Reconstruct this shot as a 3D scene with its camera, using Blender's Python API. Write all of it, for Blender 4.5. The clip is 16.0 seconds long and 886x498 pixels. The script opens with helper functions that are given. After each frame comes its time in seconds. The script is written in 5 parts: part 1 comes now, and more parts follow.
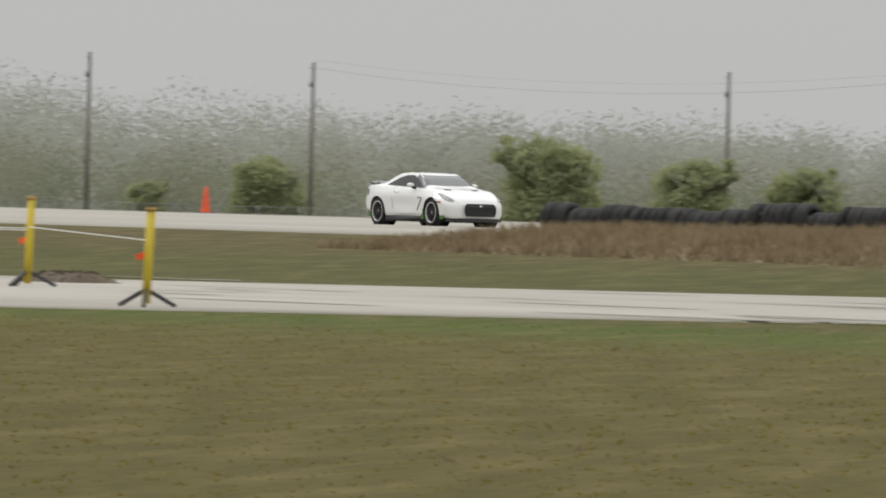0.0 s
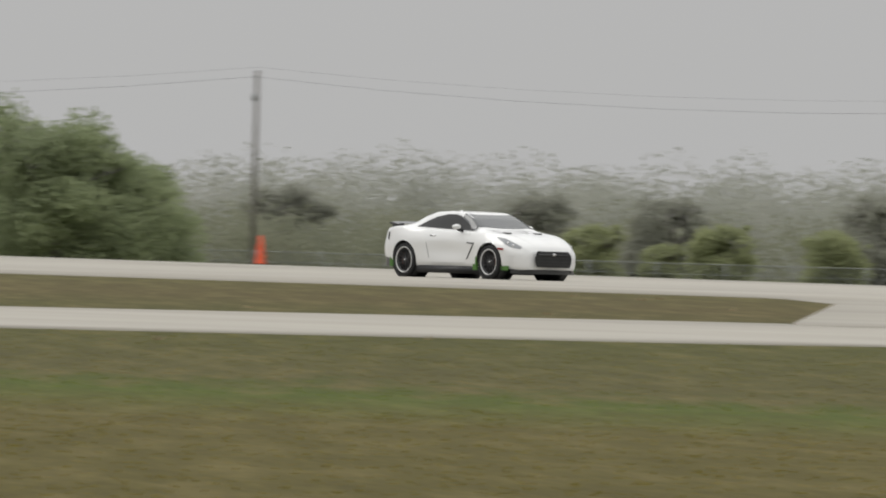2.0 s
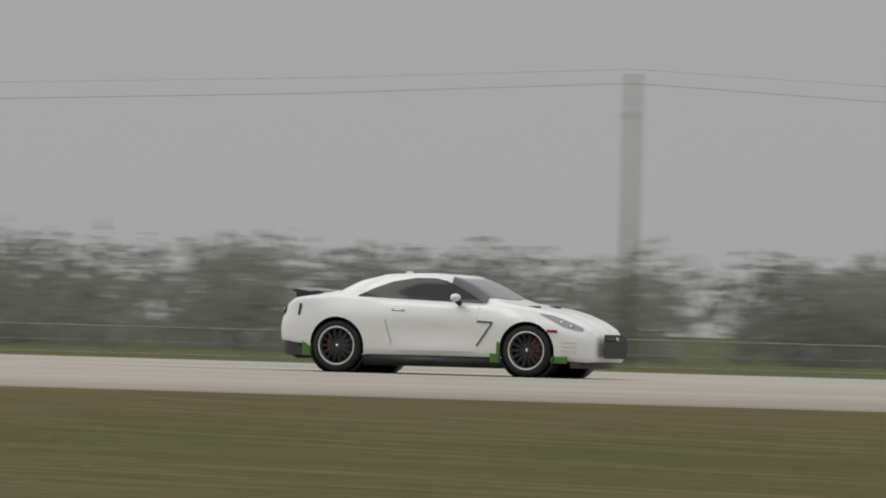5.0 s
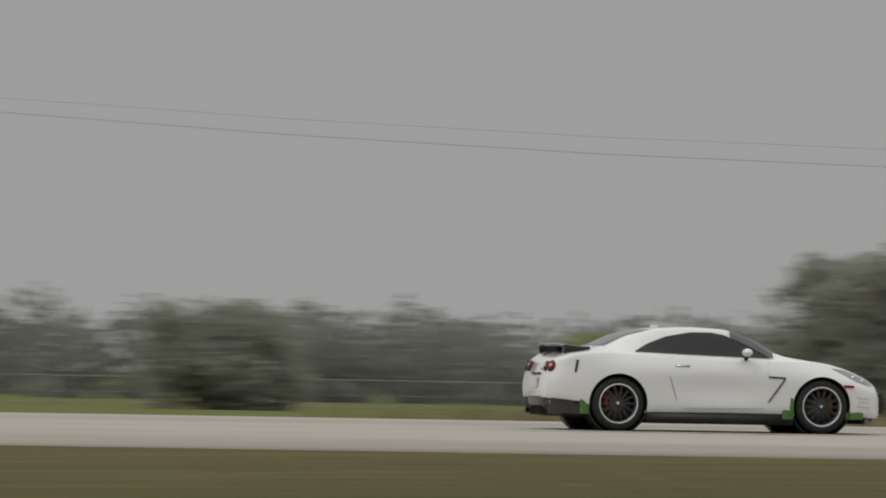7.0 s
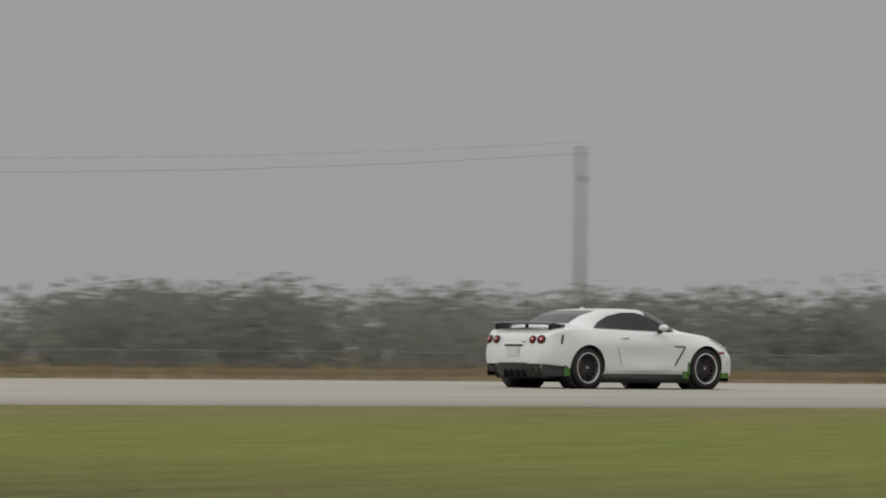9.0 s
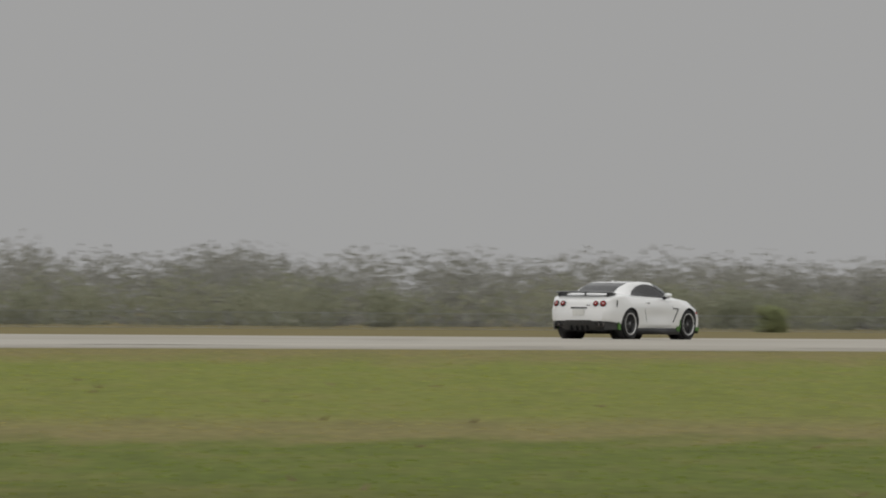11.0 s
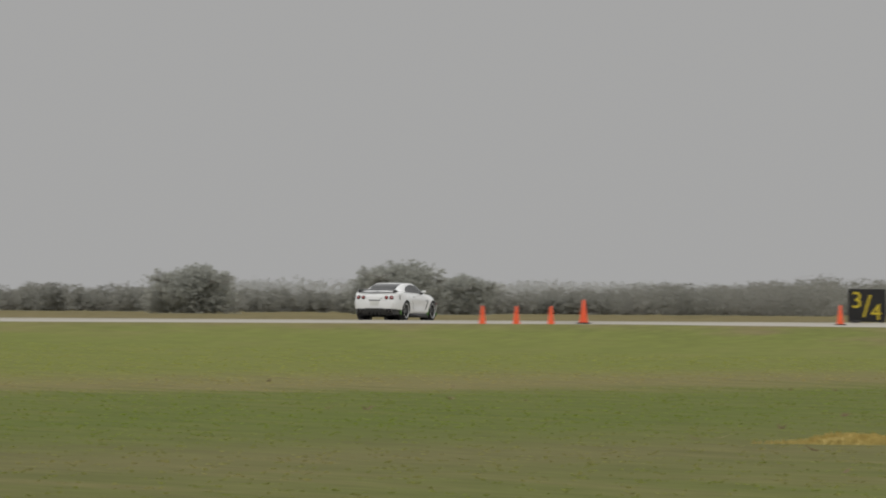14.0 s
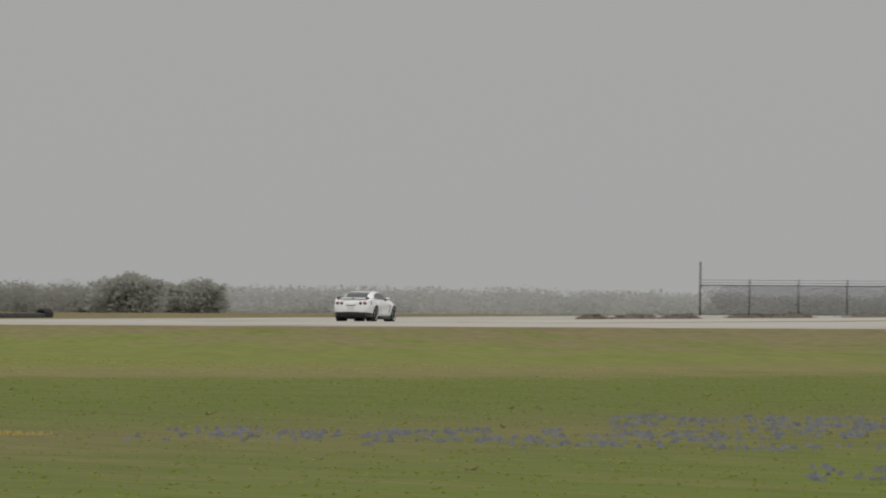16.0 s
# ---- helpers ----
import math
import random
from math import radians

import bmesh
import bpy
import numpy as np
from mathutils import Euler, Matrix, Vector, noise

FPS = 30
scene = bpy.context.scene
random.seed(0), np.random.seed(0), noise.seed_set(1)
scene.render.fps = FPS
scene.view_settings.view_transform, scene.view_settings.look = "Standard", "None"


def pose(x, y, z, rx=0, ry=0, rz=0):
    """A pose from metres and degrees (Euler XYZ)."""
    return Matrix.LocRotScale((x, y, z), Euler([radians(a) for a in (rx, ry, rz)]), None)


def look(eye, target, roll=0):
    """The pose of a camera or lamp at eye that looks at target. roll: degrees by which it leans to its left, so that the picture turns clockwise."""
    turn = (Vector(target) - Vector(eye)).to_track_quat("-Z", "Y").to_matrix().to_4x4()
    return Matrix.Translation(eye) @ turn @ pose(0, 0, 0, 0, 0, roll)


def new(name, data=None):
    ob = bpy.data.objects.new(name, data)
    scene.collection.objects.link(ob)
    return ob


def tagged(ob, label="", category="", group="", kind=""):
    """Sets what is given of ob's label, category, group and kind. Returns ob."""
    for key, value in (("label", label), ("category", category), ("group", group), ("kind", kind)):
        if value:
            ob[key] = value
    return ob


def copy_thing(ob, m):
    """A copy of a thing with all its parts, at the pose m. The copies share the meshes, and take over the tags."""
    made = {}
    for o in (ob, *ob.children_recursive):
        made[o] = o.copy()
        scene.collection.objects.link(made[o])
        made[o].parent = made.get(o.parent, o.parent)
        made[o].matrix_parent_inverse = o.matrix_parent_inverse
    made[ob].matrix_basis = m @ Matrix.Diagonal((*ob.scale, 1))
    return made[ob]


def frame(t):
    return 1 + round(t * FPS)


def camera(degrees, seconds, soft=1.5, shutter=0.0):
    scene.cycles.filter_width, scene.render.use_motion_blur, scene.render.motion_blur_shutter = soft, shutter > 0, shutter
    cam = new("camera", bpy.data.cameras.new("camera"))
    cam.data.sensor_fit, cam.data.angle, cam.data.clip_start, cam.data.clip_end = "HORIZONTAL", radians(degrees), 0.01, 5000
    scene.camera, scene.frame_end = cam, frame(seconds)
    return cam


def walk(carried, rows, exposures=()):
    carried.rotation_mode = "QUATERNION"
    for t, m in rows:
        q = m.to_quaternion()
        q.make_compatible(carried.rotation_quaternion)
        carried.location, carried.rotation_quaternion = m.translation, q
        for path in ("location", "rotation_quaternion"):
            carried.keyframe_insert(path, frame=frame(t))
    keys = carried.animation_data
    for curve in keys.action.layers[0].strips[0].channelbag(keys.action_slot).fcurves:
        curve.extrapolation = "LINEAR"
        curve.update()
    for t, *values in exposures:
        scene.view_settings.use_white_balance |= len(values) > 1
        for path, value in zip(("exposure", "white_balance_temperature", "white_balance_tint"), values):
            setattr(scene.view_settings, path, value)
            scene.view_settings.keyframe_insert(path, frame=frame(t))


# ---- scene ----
# ------------------------------------------------------------ camera and its pan
# A long lens on a tripod in the field beside the runway: it stands still and follows the car.
EYE = Vector((0.0, 0.0, 1.6))
cam = camera(3.2828, 16.0, soft=1.9, shutter=0.16)

# seconds, bearing (degrees from +y towards +x), tilt up, roll
PAN = [
    (0.0, -56.9029, -0.1574, 1.55),
    (0.1, -56.5406, -0.1486, 1.55),
    (0.2, -56.1720, -0.1398, 1.56),
    (0.3, -55.7992, -0.1310, 1.56),
    (0.4, -55.4327, -0.1221, 1.56),
    (0.5, -55.0767, -0.1132, 1.57),
    (0.6, -54.7301, -0.1055, 1.57),
    (0.7, -54.3888, -0.0978, 1.57),
    (0.8, -54.0516, -0.0901, 1.58),
    (0.9, -53.7071, -0.0824, 1.58),
    (1.0, -53.3511, -0.0746, 1.58),
    (1.1, -52.9134, -0.0672, 1.59),
    (1.2, -52.4391, -0.0598, 1.59),
    (1.3, -51.9249, -0.0525, 1.59),
    (1.4, -51.3784, -0.0451, 1.60),
    (1.5, -50.8129, -0.0376, 1.60),
    (1.6, -50.2182, -0.0292, 1.61),
    (1.7, -49.6287, -0.0209, 1.62),
    (1.8, -49.0329, -0.0125, 1.63),
    (1.9, -48.4255, -0.0041, 1.64),
    (2.0, -47.8140, 0.0043, 1.65),
    (2.1, -47.1983, 0.0119, 1.66),
    (2.2, -46.5659, 0.0195, 1.67),
    (2.3, -45.9062, 0.0272, 1.68),
    (2.4, -45.2172, 0.0349, 1.69),
    (2.5, -44.5052, 0.0426, 1.70),
    (2.6, -43.7450, 0.0529, 1.71),
    (2.7, -42.9324, 0.0632, 1.72),
    (2.8, -42.0571, 0.0735, 1.73),
    (2.9, -41.1691, 0.0839, 1.74),
    (3.0, -40.3084, 0.0942, 1.75),
    (3.1, -39.5786, 0.1101, 1.76),
    (3.2, -38.8823, 0.1259, 1.77),
    (3.3, -38.1378, 0.1417, 1.78),
    (3.4, -37.2676, 0.1576, 1.79),
    (3.5, -36.3043, 0.1733, 1.80),
    (3.6, -35.2153, 0.1802, 1.78),
    (3.7, -34.1349, 0.1870, 1.77),
    (3.8, -33.0396, 0.1948, 1.75),
    (3.9, -31.9138, 0.2026, 1.73),
    (4.0, -30.7644, 0.2104, 1.71),
    (4.1, -29.5640, 0.2181, 1.70),
    (4.2, -28.3378, 0.2258, 1.68),
    (4.3, -27.0769, 0.2335, 1.66),
    (4.4, -25.7811, 0.2411, 1.64),
    (4.5, -24.4591, 0.2486, 1.63),
    (4.6, -23.0848, 0.2560, 1.61),
    (4.7, -21.6846, 0.2630, 1.59),
    (4.8, -20.2502, 0.2699, 1.57),
    (4.9, -18.7822, 0.2767, 1.56),
    (5.0, -17.2894, 0.2834, 1.54),
    (5.1, -15.7490, 0.2901, 1.52),
    (5.2, -14.1860, 0.2966, 1.50),
    (5.3, -12.5940, 0.3030, 1.49),
    (5.4, -10.9747, 0.3092, 1.47),
    (5.5, -9.3359, 0.3153, 1.45),
    (5.6, -7.6624, 0.3213, 1.43),
    (5.7, -5.9738, 0.3272, 1.42),
    (5.8, -4.2811, 0.3328, 1.40),
    (5.9, -2.6177, 0.3622, 1.37),
    (6.0, -0.9917, 0.3873, 1.33),
    (6.1, 0.5403, 0.3973, 1.30),
    (6.2, 2.0386, 0.4077, 1.27),
    (6.3, 3.5587, 0.4169, 1.23),
    (6.4, 5.1434, 0.4259, 1.20),
    (6.5, 6.7850, 0.4377, 1.17),
    (6.6, 8.5493, 0.4419, 1.13),
    (6.7, 10.2781, 0.4460, 1.10),
    (6.8, 11.9480, 0.4499, 1.07),
    (6.9, 13.5748, 0.4537, 1.03),
    (7.0, 15.1842, 0.4573, 1.00),
    (7.1, 17.0756, 0.4546, 0.97),
    (7.2, 19.0997, 0.4578, 0.94),
    (7.3, 20.9768, 0.4589, 0.91),
    (7.4, 22.4054, 0.4599, 0.88),
    (7.5, 23.4357, 0.4608, 0.85),
    (7.6, 24.4813, 0.4523, 0.82),
    (7.7, 25.8923, 0.4436, 0.79),
    (7.8, 27.5784, 0.4340, 0.76),
    (7.9, 29.2521, 0.4242, 0.74),
    (8.0, 30.7913, 0.4145, 0.71),
    (8.1, 31.7295, 0.4108, 0.68),
    (8.2, 32.8196, 0.4072, 0.65),
    (8.3, 34.1724, 0.4035, 0.62),
    (8.4, 35.6707, 0.4009, 0.59),
    (8.5, 37.1139, 0.3972, 0.56),
    (8.6, 38.2740, 0.3910, 0.53),
    (8.7, 39.3208, 0.3848, 0.50),
    (8.8, 40.3715, 0.3728, 0.50),
    (8.9, 41.4438, 0.3649, 0.50),
    (9.0, 42.4921, 0.3569, 0.50),
    (9.1, 43.4937, 0.3491, 0.50),
    (9.2, 44.4728, 0.3412, 0.50),
    (9.3, 45.4222, 0.3334, 0.50),
    (9.4, 46.3428, 0.3256, 0.50),
    (9.5, 47.2423, 0.3178, 0.50),
    (9.6, 48.1009, 0.3101, 0.50),
    (9.7, 48.9400, 0.3024, 0.50),
    (9.8, 49.7535, 0.2948, 0.50),
    (9.9, 50.5423, 0.2872, 0.50),
    (10.0, 51.3129, 0.2796, 0.50),
    (10.1, 52.0488, 0.2720, 0.50),
    (10.2, 52.7681, 0.2645, 0.50),
    (10.3, 53.4657, 0.2571, 0.50),
    (10.4, 54.1425, 0.2497, 0.50),
    (10.5, 54.8040, 0.2423, 0.50),
    (10.6, 55.4364, 0.2349, 0.50),
    (10.7, 56.0573, 0.2276, 0.50),
    (10.8, 56.6563, 0.2204, 0.50),
    (10.9, 57.2267, 0.2201, 0.50),
    (11.0, 57.7837, 0.2198, 0.50),
    (11.1, 58.4497, 0.2157, 0.50),
    (11.2, 59.0863, 0.2116, 0.50),
    (11.3, 59.6643, 0.2076, 0.50),
    (11.4, 60.1994, 0.2036, 0.50),
    (11.5, 60.7072, 0.1996, 0.51),
    (11.6, 61.2004, 0.1965, 0.51),
    (11.7, 61.6915, 0.1935, 0.51),
    (11.8, 62.1868, 0.1906, 0.51),
    (11.9, 62.6925, 0.1876, 0.51),
    (12.0, 63.2035, 0.1848, 0.51),
    (12.1, 63.6810, 0.1823, 0.51),
    (12.2, 64.1511, 0.1798, 0.51),
    (12.3, 64.6066, 0.1772, 0.51),
    (12.4, 65.0548, 0.1747, 0.51),
    (12.5, 65.5029, 0.1721, 0.52),
    (12.6, 65.9364, 0.1726, 0.52),
    (12.7, 66.3406, 0.1731, 0.52),
    (12.8, 66.7249, 0.1736, 0.52),
    (12.9, 67.0987, 0.1741, 0.52),
    (13.0, 67.4673, 0.1747, 0.52),
    (13.1, 67.8149, 0.1761, 0.52),
    (13.2, 68.1532, 0.1775, 0.52),
    (13.3, 68.4725, 0.1790, 0.52),
    (13.4, 68.7490, 0.1805, 0.52),
    (13.5, 68.9584, 0.1821, 0.53),
    (13.6, 69.1406, 0.1846, 0.53),
    (13.7, 69.3353, 0.1870, 0.53),
    (13.8, 69.5479, 0.1895, 0.53),
    (13.9, 69.7835, 0.1920, 0.53),
    (14.0, 70.0306, 0.1945, 0.53),
    (14.1, 70.3280, 0.1966, 0.53),
    (14.2, 70.6191, 0.1988, 0.53),
    (14.3, 70.8976, 0.2010, 0.53),
    (14.4, 71.1521, 0.2032, 0.53),
    (14.5, 71.3709, 0.2054, 0.54),
    (14.6, 71.5699, 0.2060, 0.54),
    (14.7, 71.7646, 0.2066, 0.54),
    (14.8, 71.9583, 0.2072, 0.54),
    (14.9, 72.1541, 0.2078, 0.54),
    (15.0, 72.3510, 0.2085, 0.54),
    (15.1, 72.5520, 0.2087, 0.54),
    (15.2, 72.7562, 0.2090, 0.54),
    (15.3, 72.9667, 0.2093, 0.54),
    (15.4, 73.1765, 0.2096, 0.54),
    (15.5, 73.3785, 0.2098, 0.55),
    (15.6, 73.5768, 0.2106, 0.55),
    (15.7, 73.7667, 0.2113, 0.55),
    (15.8, 73.9398, 0.2120, 0.55),
    (15.9, 74.1045, 0.2128, 0.55),
    (16.0, 74.2693, 0.2136, 0.55),
]


def aim(bearing, tilt, roll):
    b, e = radians(bearing), radians(tilt)
    way = Vector((math.sin(b) * math.cos(e), math.cos(b) * math.cos(e), math.sin(e)))
    return look(EYE, EYE + way * 100, roll)


walk(cam, [(t, aim(b, e, r)) for t, b, e, r in PAN],
     exposures=[(0.0, 0.47), (0.5, 0.54), (1.0, 0.43), (1.5, 0.50), (2.5, 0.21), (3.5, 0.20), (6.0, -0.03), (8.7, -0.07), (11.0, 0.0), (13.0, 0.09), (16.0, 0.09)])

# ------------------------------------------------------------ world and sun: a bright grey overcast
world = bpy.data.worlds.new("overcast_sky")
scene.world = world
world.use_nodes = True
wn, wl = world.node_tree.nodes, world.node_tree.links
sky = wn.new("ShaderNodeTexSky")
sky.sky_type, sky.sun_disc = "NISHITA", False
sky.sun_elevation, sky.sun_rotation = radians(48), radians(-60)
sky.dust_density, sky.air_density = 6.0, 2.0
grey = wn.new("ShaderNodeHueSaturation")
grey.inputs["Saturation"].default_value = 0.06
grey.inputs["Value"].default_value = 0.10
cloud = wn.new("ShaderNodeMix")
cloud.data_type = "RGBA"
cloud.inputs["Factor"].default_value = 0.9
wl.new(sky.outputs[0], grey.inputs["Color"])
wl.new(grey.outputs[0], cloud.inputs["A"])
# an overcast dome: the zenith is about three times as bright as the horizon
coord, axis, dome, tint = (wn.new("ShaderNode" + k) for k in ("TexCoord", "SeparateXYZ", "MapRange", "ValToRGB"))
wl.new(coord.outputs["Generated"], axis.inputs[0])
wl.new(axis.outputs["Z"], dome.inputs[0])
dome.inputs["From Min"].default_value, dome.inputs["From Max"].default_value = 0.0, 1.0
tint.color_ramp.elements[0].position, tint.color_ramp.elements[0].color = 0.03, (0.388, 0.387, 0.385, 1)
tint.color_ramp.elements[1].position, tint.color_ramp.elements[1].color = 1.0, (1.16, 1.16, 1.15, 1)
wl.new(dome.outputs[0], tint.inputs[0])
wl.new(tint.outputs[0], cloud.inputs["B"])
wl.new(cloud.outputs["Result"], wn["Background"].inputs["Color"])
wn["Background"].inputs["Strength"].default_value = 1.0

sun_data = bpy.data.lights.new("sun", "SUN")
sun_data.energy, sun_data.angle, sun_data.color = 0.5, radians(30), (1.0, 0.97, 0.92)
sun = new("sun", sun_data)
sun.matrix_world = look((0, 0, 100), (0 + 40, 0 + 22, 40))


# ------------------------------------------------------------ materials
def shade(name, colours, rough=0.8, scale=1.0, detail=6.0, metal=0.0, bump=0.0, spec=0.5, coat=0.0,
          island=0.0, per_object=0.0, stretch=(1, 1, 1), second=0.0, through_light=0.0, spread=0.36):
    """A surface of two or three colours mixed by noise in real metres, with fine relief."""
    m = bpy.data.materials.new(name)
    m.use_nodes = True
    n, l = m.node_tree.nodes, m.node_tree.links
    b = n["Principled BSDF"]
    b.inputs["Metallic"].default_value = metal
    b.inputs["Specular IOR Level"].default_value = spec
    b.inputs["Coat Weight"].default_value = coat
    b.inputs["Coat Roughness"].default_value = 0.04
    geo = n.new("ShaderNodeTexCoord")
    mp = n.new("ShaderNodeMapping")
    mp.inputs["Scale"].default_value = stretch
    l.new(geo.outputs["Object"], mp.inputs["Vector"])
    tex = n.new("ShaderNodeTexNoise")
    tex.inputs["Scale"].default_value, tex.inputs["Detail"].default_value = scale, detail
    l.new(mp.outputs[0], tex.inputs["Vector"])
    ramp = n.new("ShaderNodeValToRGB")
    el = ramp.color_ramp.elements
    while len(el) < len(colours):
        el.new(0.5)
    for i, c in enumerate(colours):
        el[i].position = 0.5 - spread / 2 + spread * i / max(1, len(colours) - 1)
        el[i].color = (*c, 1)
    fac = tex.outputs[0]
    if second:
        big = n.new("ShaderNodeTexNoise")
        big.inputs["Scale"].default_value, big.inputs["Detail"].default_value = second, 3.0
        l.new(mp.outputs[0], big.inputs["Vector"])
        mix = n.new("ShaderNodeMath")
        mix.operation = "MULTIPLY_ADD"
        mix.inputs[1].default_value = 0.5
        half = n.new("ShaderNodeMath")
        half.operation = "MULTIPLY"
        half.inputs[1].default_value = 0.5
        l.new(big.outputs[0], half.inputs[0])
        l.new(fac, mix.inputs[0])
        l.new(half.outputs[0], mix.inputs[2])
        fac = mix.outputs[0]
    if island or per_object:
        g = n.new("ShaderNodeNewGeometry" if island else "ShaderNodeObjectInfo")
        add = n.new("ShaderNodeMath")
        add.operation = "MULTIPLY_ADD"
        add.inputs[1].default_value = island or per_object
        l.new(g.outputs["Random Per Island" if island else "Random"], add.inputs[0])
        sub = n.new("ShaderNodeMath")
        sub.operation = "SUBTRACT"
        sub.inputs[1].default_value = (island or per_object) / 2
        l.new(fac, sub.inputs[0])
        l.new(sub.outputs[0], add.inputs[2])
        fac = add.outputs[0]
    l.new(fac, ramp.inputs[0])
    l.new(ramp.outputs[0], b.inputs["Base Color"])
    if through_light:
        leaf, both = n.new("ShaderNodeBsdfTranslucent"), n.new("ShaderNodeMixShader")
        l.new(ramp.outputs[0], leaf.inputs["Color"])
        both.inputs[0].default_value = through_light
        l.new(b.outputs[0], both.inputs[1])
        l.new(leaf.outputs[0], both.inputs[2])
        l.new(both.outputs[0], n["Material Output"].inputs["Surface"])
    rr = n.new("ShaderNodeMapRange")
    rr.inputs["To Min"].default_value, rr.inputs["To Max"].default_value = max(0.02, rough * 0.85), min(1, rough * 1.15)
    l.new(tex.outputs[0], rr.inputs[0])
    l.new(rr.outputs[0], b.inputs["Roughness"])
    if bump:
        bp = n.new("ShaderNodeBump")
        bp.inputs["Strength"].default_value, bp.inputs["Distance"].default_value = bump, 0.02
        l.new(tex.outputs[0], bp.inputs["Height"])
        l.new(bp.outputs[0], b.inputs["Normal"])
    return m


def glass_mat(name, colour, rough=0.05, gloss=0.22):
    m = bpy.data.materials.new(name)
    m.use_nodes = True
    b = m.node_tree.nodes["Principled BSDF"]
    b.inputs["Base Color"].default_value = (*colour, 1)
    b.inputs["Roughness"].default_value = rough
    b.inputs["IOR"].default_value = 1.5
    b.inputs["Specular IOR Level"].default_value = gloss
    return m


def field_material(blades=False):
    """Mown field: bands of growth along the runway, tan on one side, lusher on the other, with patches and fine grain."""
    m = bpy.data.materials.new("grass_blades" if blades else "field_grass")
    m.use_nodes = True
    n, l = m.node_tree.nodes, m.node_tree.links
    b = n["Principled BSDF"]
    b.inputs["Roughness"].default_value, b.inputs["Specular IOR Level"].default_value = 0.95, 0.1
    geo, xyz = n.new("ShaderNodeTexCoord"), n.new("ShaderNodeSeparateXYZ")
    l.new(geo.outputs["Object"], xyz.inputs[0])

    def grain(scale, detail, stretch, turn=0.0):
        mp, t = n.new("ShaderNodeMapping"), n.new("ShaderNodeTexNoise")
        mp.inputs["Scale"].default_value = stretch
        mp.inputs["Rotation"].default_value = (0, 0, radians(turn))
        mp.vector_type = "TEXTURE"
        t.inputs["Scale"].default_value, t.inputs["Detail"].default_value = scale, detail
        l.new(geo.outputs["Object"], mp.inputs[0])
        l.new(mp.outputs[0], t.inputs["Vector"])
        return t.outputs[0]

    def calc(op, p, q, r=None):
        c = n.new("ShaderNodeMath")
        c.operation = op
        for k, s in enumerate((p, q, r)):
            if s is None:
                continue
            if isinstance(s, (int, float)):
                c.inputs[k].default_value = s
            else:
                l.new(s, c.inputs[k])
        return c.outputs[0]

    # growth lies in drifts stretched along camera sightlines, at three bearings blended along x
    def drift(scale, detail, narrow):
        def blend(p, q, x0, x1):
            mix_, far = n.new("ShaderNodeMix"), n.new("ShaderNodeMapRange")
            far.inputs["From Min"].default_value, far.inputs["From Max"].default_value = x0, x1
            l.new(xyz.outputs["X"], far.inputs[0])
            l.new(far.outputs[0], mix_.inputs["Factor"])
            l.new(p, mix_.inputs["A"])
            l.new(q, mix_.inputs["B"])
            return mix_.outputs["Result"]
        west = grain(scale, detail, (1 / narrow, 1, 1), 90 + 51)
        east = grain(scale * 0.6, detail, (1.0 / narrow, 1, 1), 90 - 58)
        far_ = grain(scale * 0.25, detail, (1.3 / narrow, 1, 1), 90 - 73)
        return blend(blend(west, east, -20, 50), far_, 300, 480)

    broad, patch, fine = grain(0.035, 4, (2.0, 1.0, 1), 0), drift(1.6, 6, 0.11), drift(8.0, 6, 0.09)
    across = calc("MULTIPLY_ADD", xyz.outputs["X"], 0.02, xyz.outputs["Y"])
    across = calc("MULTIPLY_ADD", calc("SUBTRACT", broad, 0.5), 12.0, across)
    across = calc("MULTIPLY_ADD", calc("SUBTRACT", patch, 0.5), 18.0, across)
    where = n.new("ShaderNodeMapRange")
    where.inputs["From Min"].default_value, where.inputs["From Max"].default_value = 20, 260
    l.new(across, where.inputs[0])

    def bands(stops):
        r = n.new("ShaderNodeValToRGB")
        el = r.color_ramp.elements
        while len(el) < len(stops):
            el.new(0.5)
        for e, (v, c) in zip(el, stops):
            e.position, e.color = (v - 20) / 240, (*c, 1)
        l.new(where.outputs[0], r.inputs[0])
        return r.outputs[0]

    tan = bands([(60, (0.084, 0.070, 0.018)), (93, (0.088, 0.075, 0.021)), (101, (0.080, 0.080, 0.020)), (107, (0.066, 0.086, 0.015)),
                 (115, (0.082, 0.074, 0.026)), (150, (0.070, 0.071, 0.021)), (172, (0.090, 0.073, 0.030)), (240, (0.074, 0.086, 0.025))])
    lush = bands([(40, (0.108, 0.132, 0.022)), (50, (0.116, 0.124, 0.032)), (58, (0.132, 0.124, 0.044)), (66, (0.108, 0.122, 0.028)), (74, (0.098, 0.122, 0.021)), (98, (0.106, 0.128, 0.024)), (106, (0.172, 0.150, 0.058)), (112, (0.168, 0.156, 0.053)),
                  (120, (0.150, 0.164, 0.036)), (162, (0.152, 0.172, 0.036)), (176, (0.170, 0.150, 0.057)), (240, (0.118, 0.132, 0.036))])
    zone, side = n.new("ShaderNodeMapRange"), n.new("ShaderNodeMix")
    zone.inputs["From Min"].default_value, zone.inputs["From Max"].default_value = 88, 122
    side.data_type = "RGBA"
    l.new(xyz.outputs["X"], zone.inputs[0])
    l.new(zone.outputs[0], side.inputs["Factor"])
    l.new(tan, side.inputs["A"])
    l.new(lush, side.inputs["B"])
    # rougher, browner growth at the far end
    rough_, away = n.new("ShaderNodeMix"), n.new("ShaderNodeMapRange")
    rough_.data_type = "RGBA"
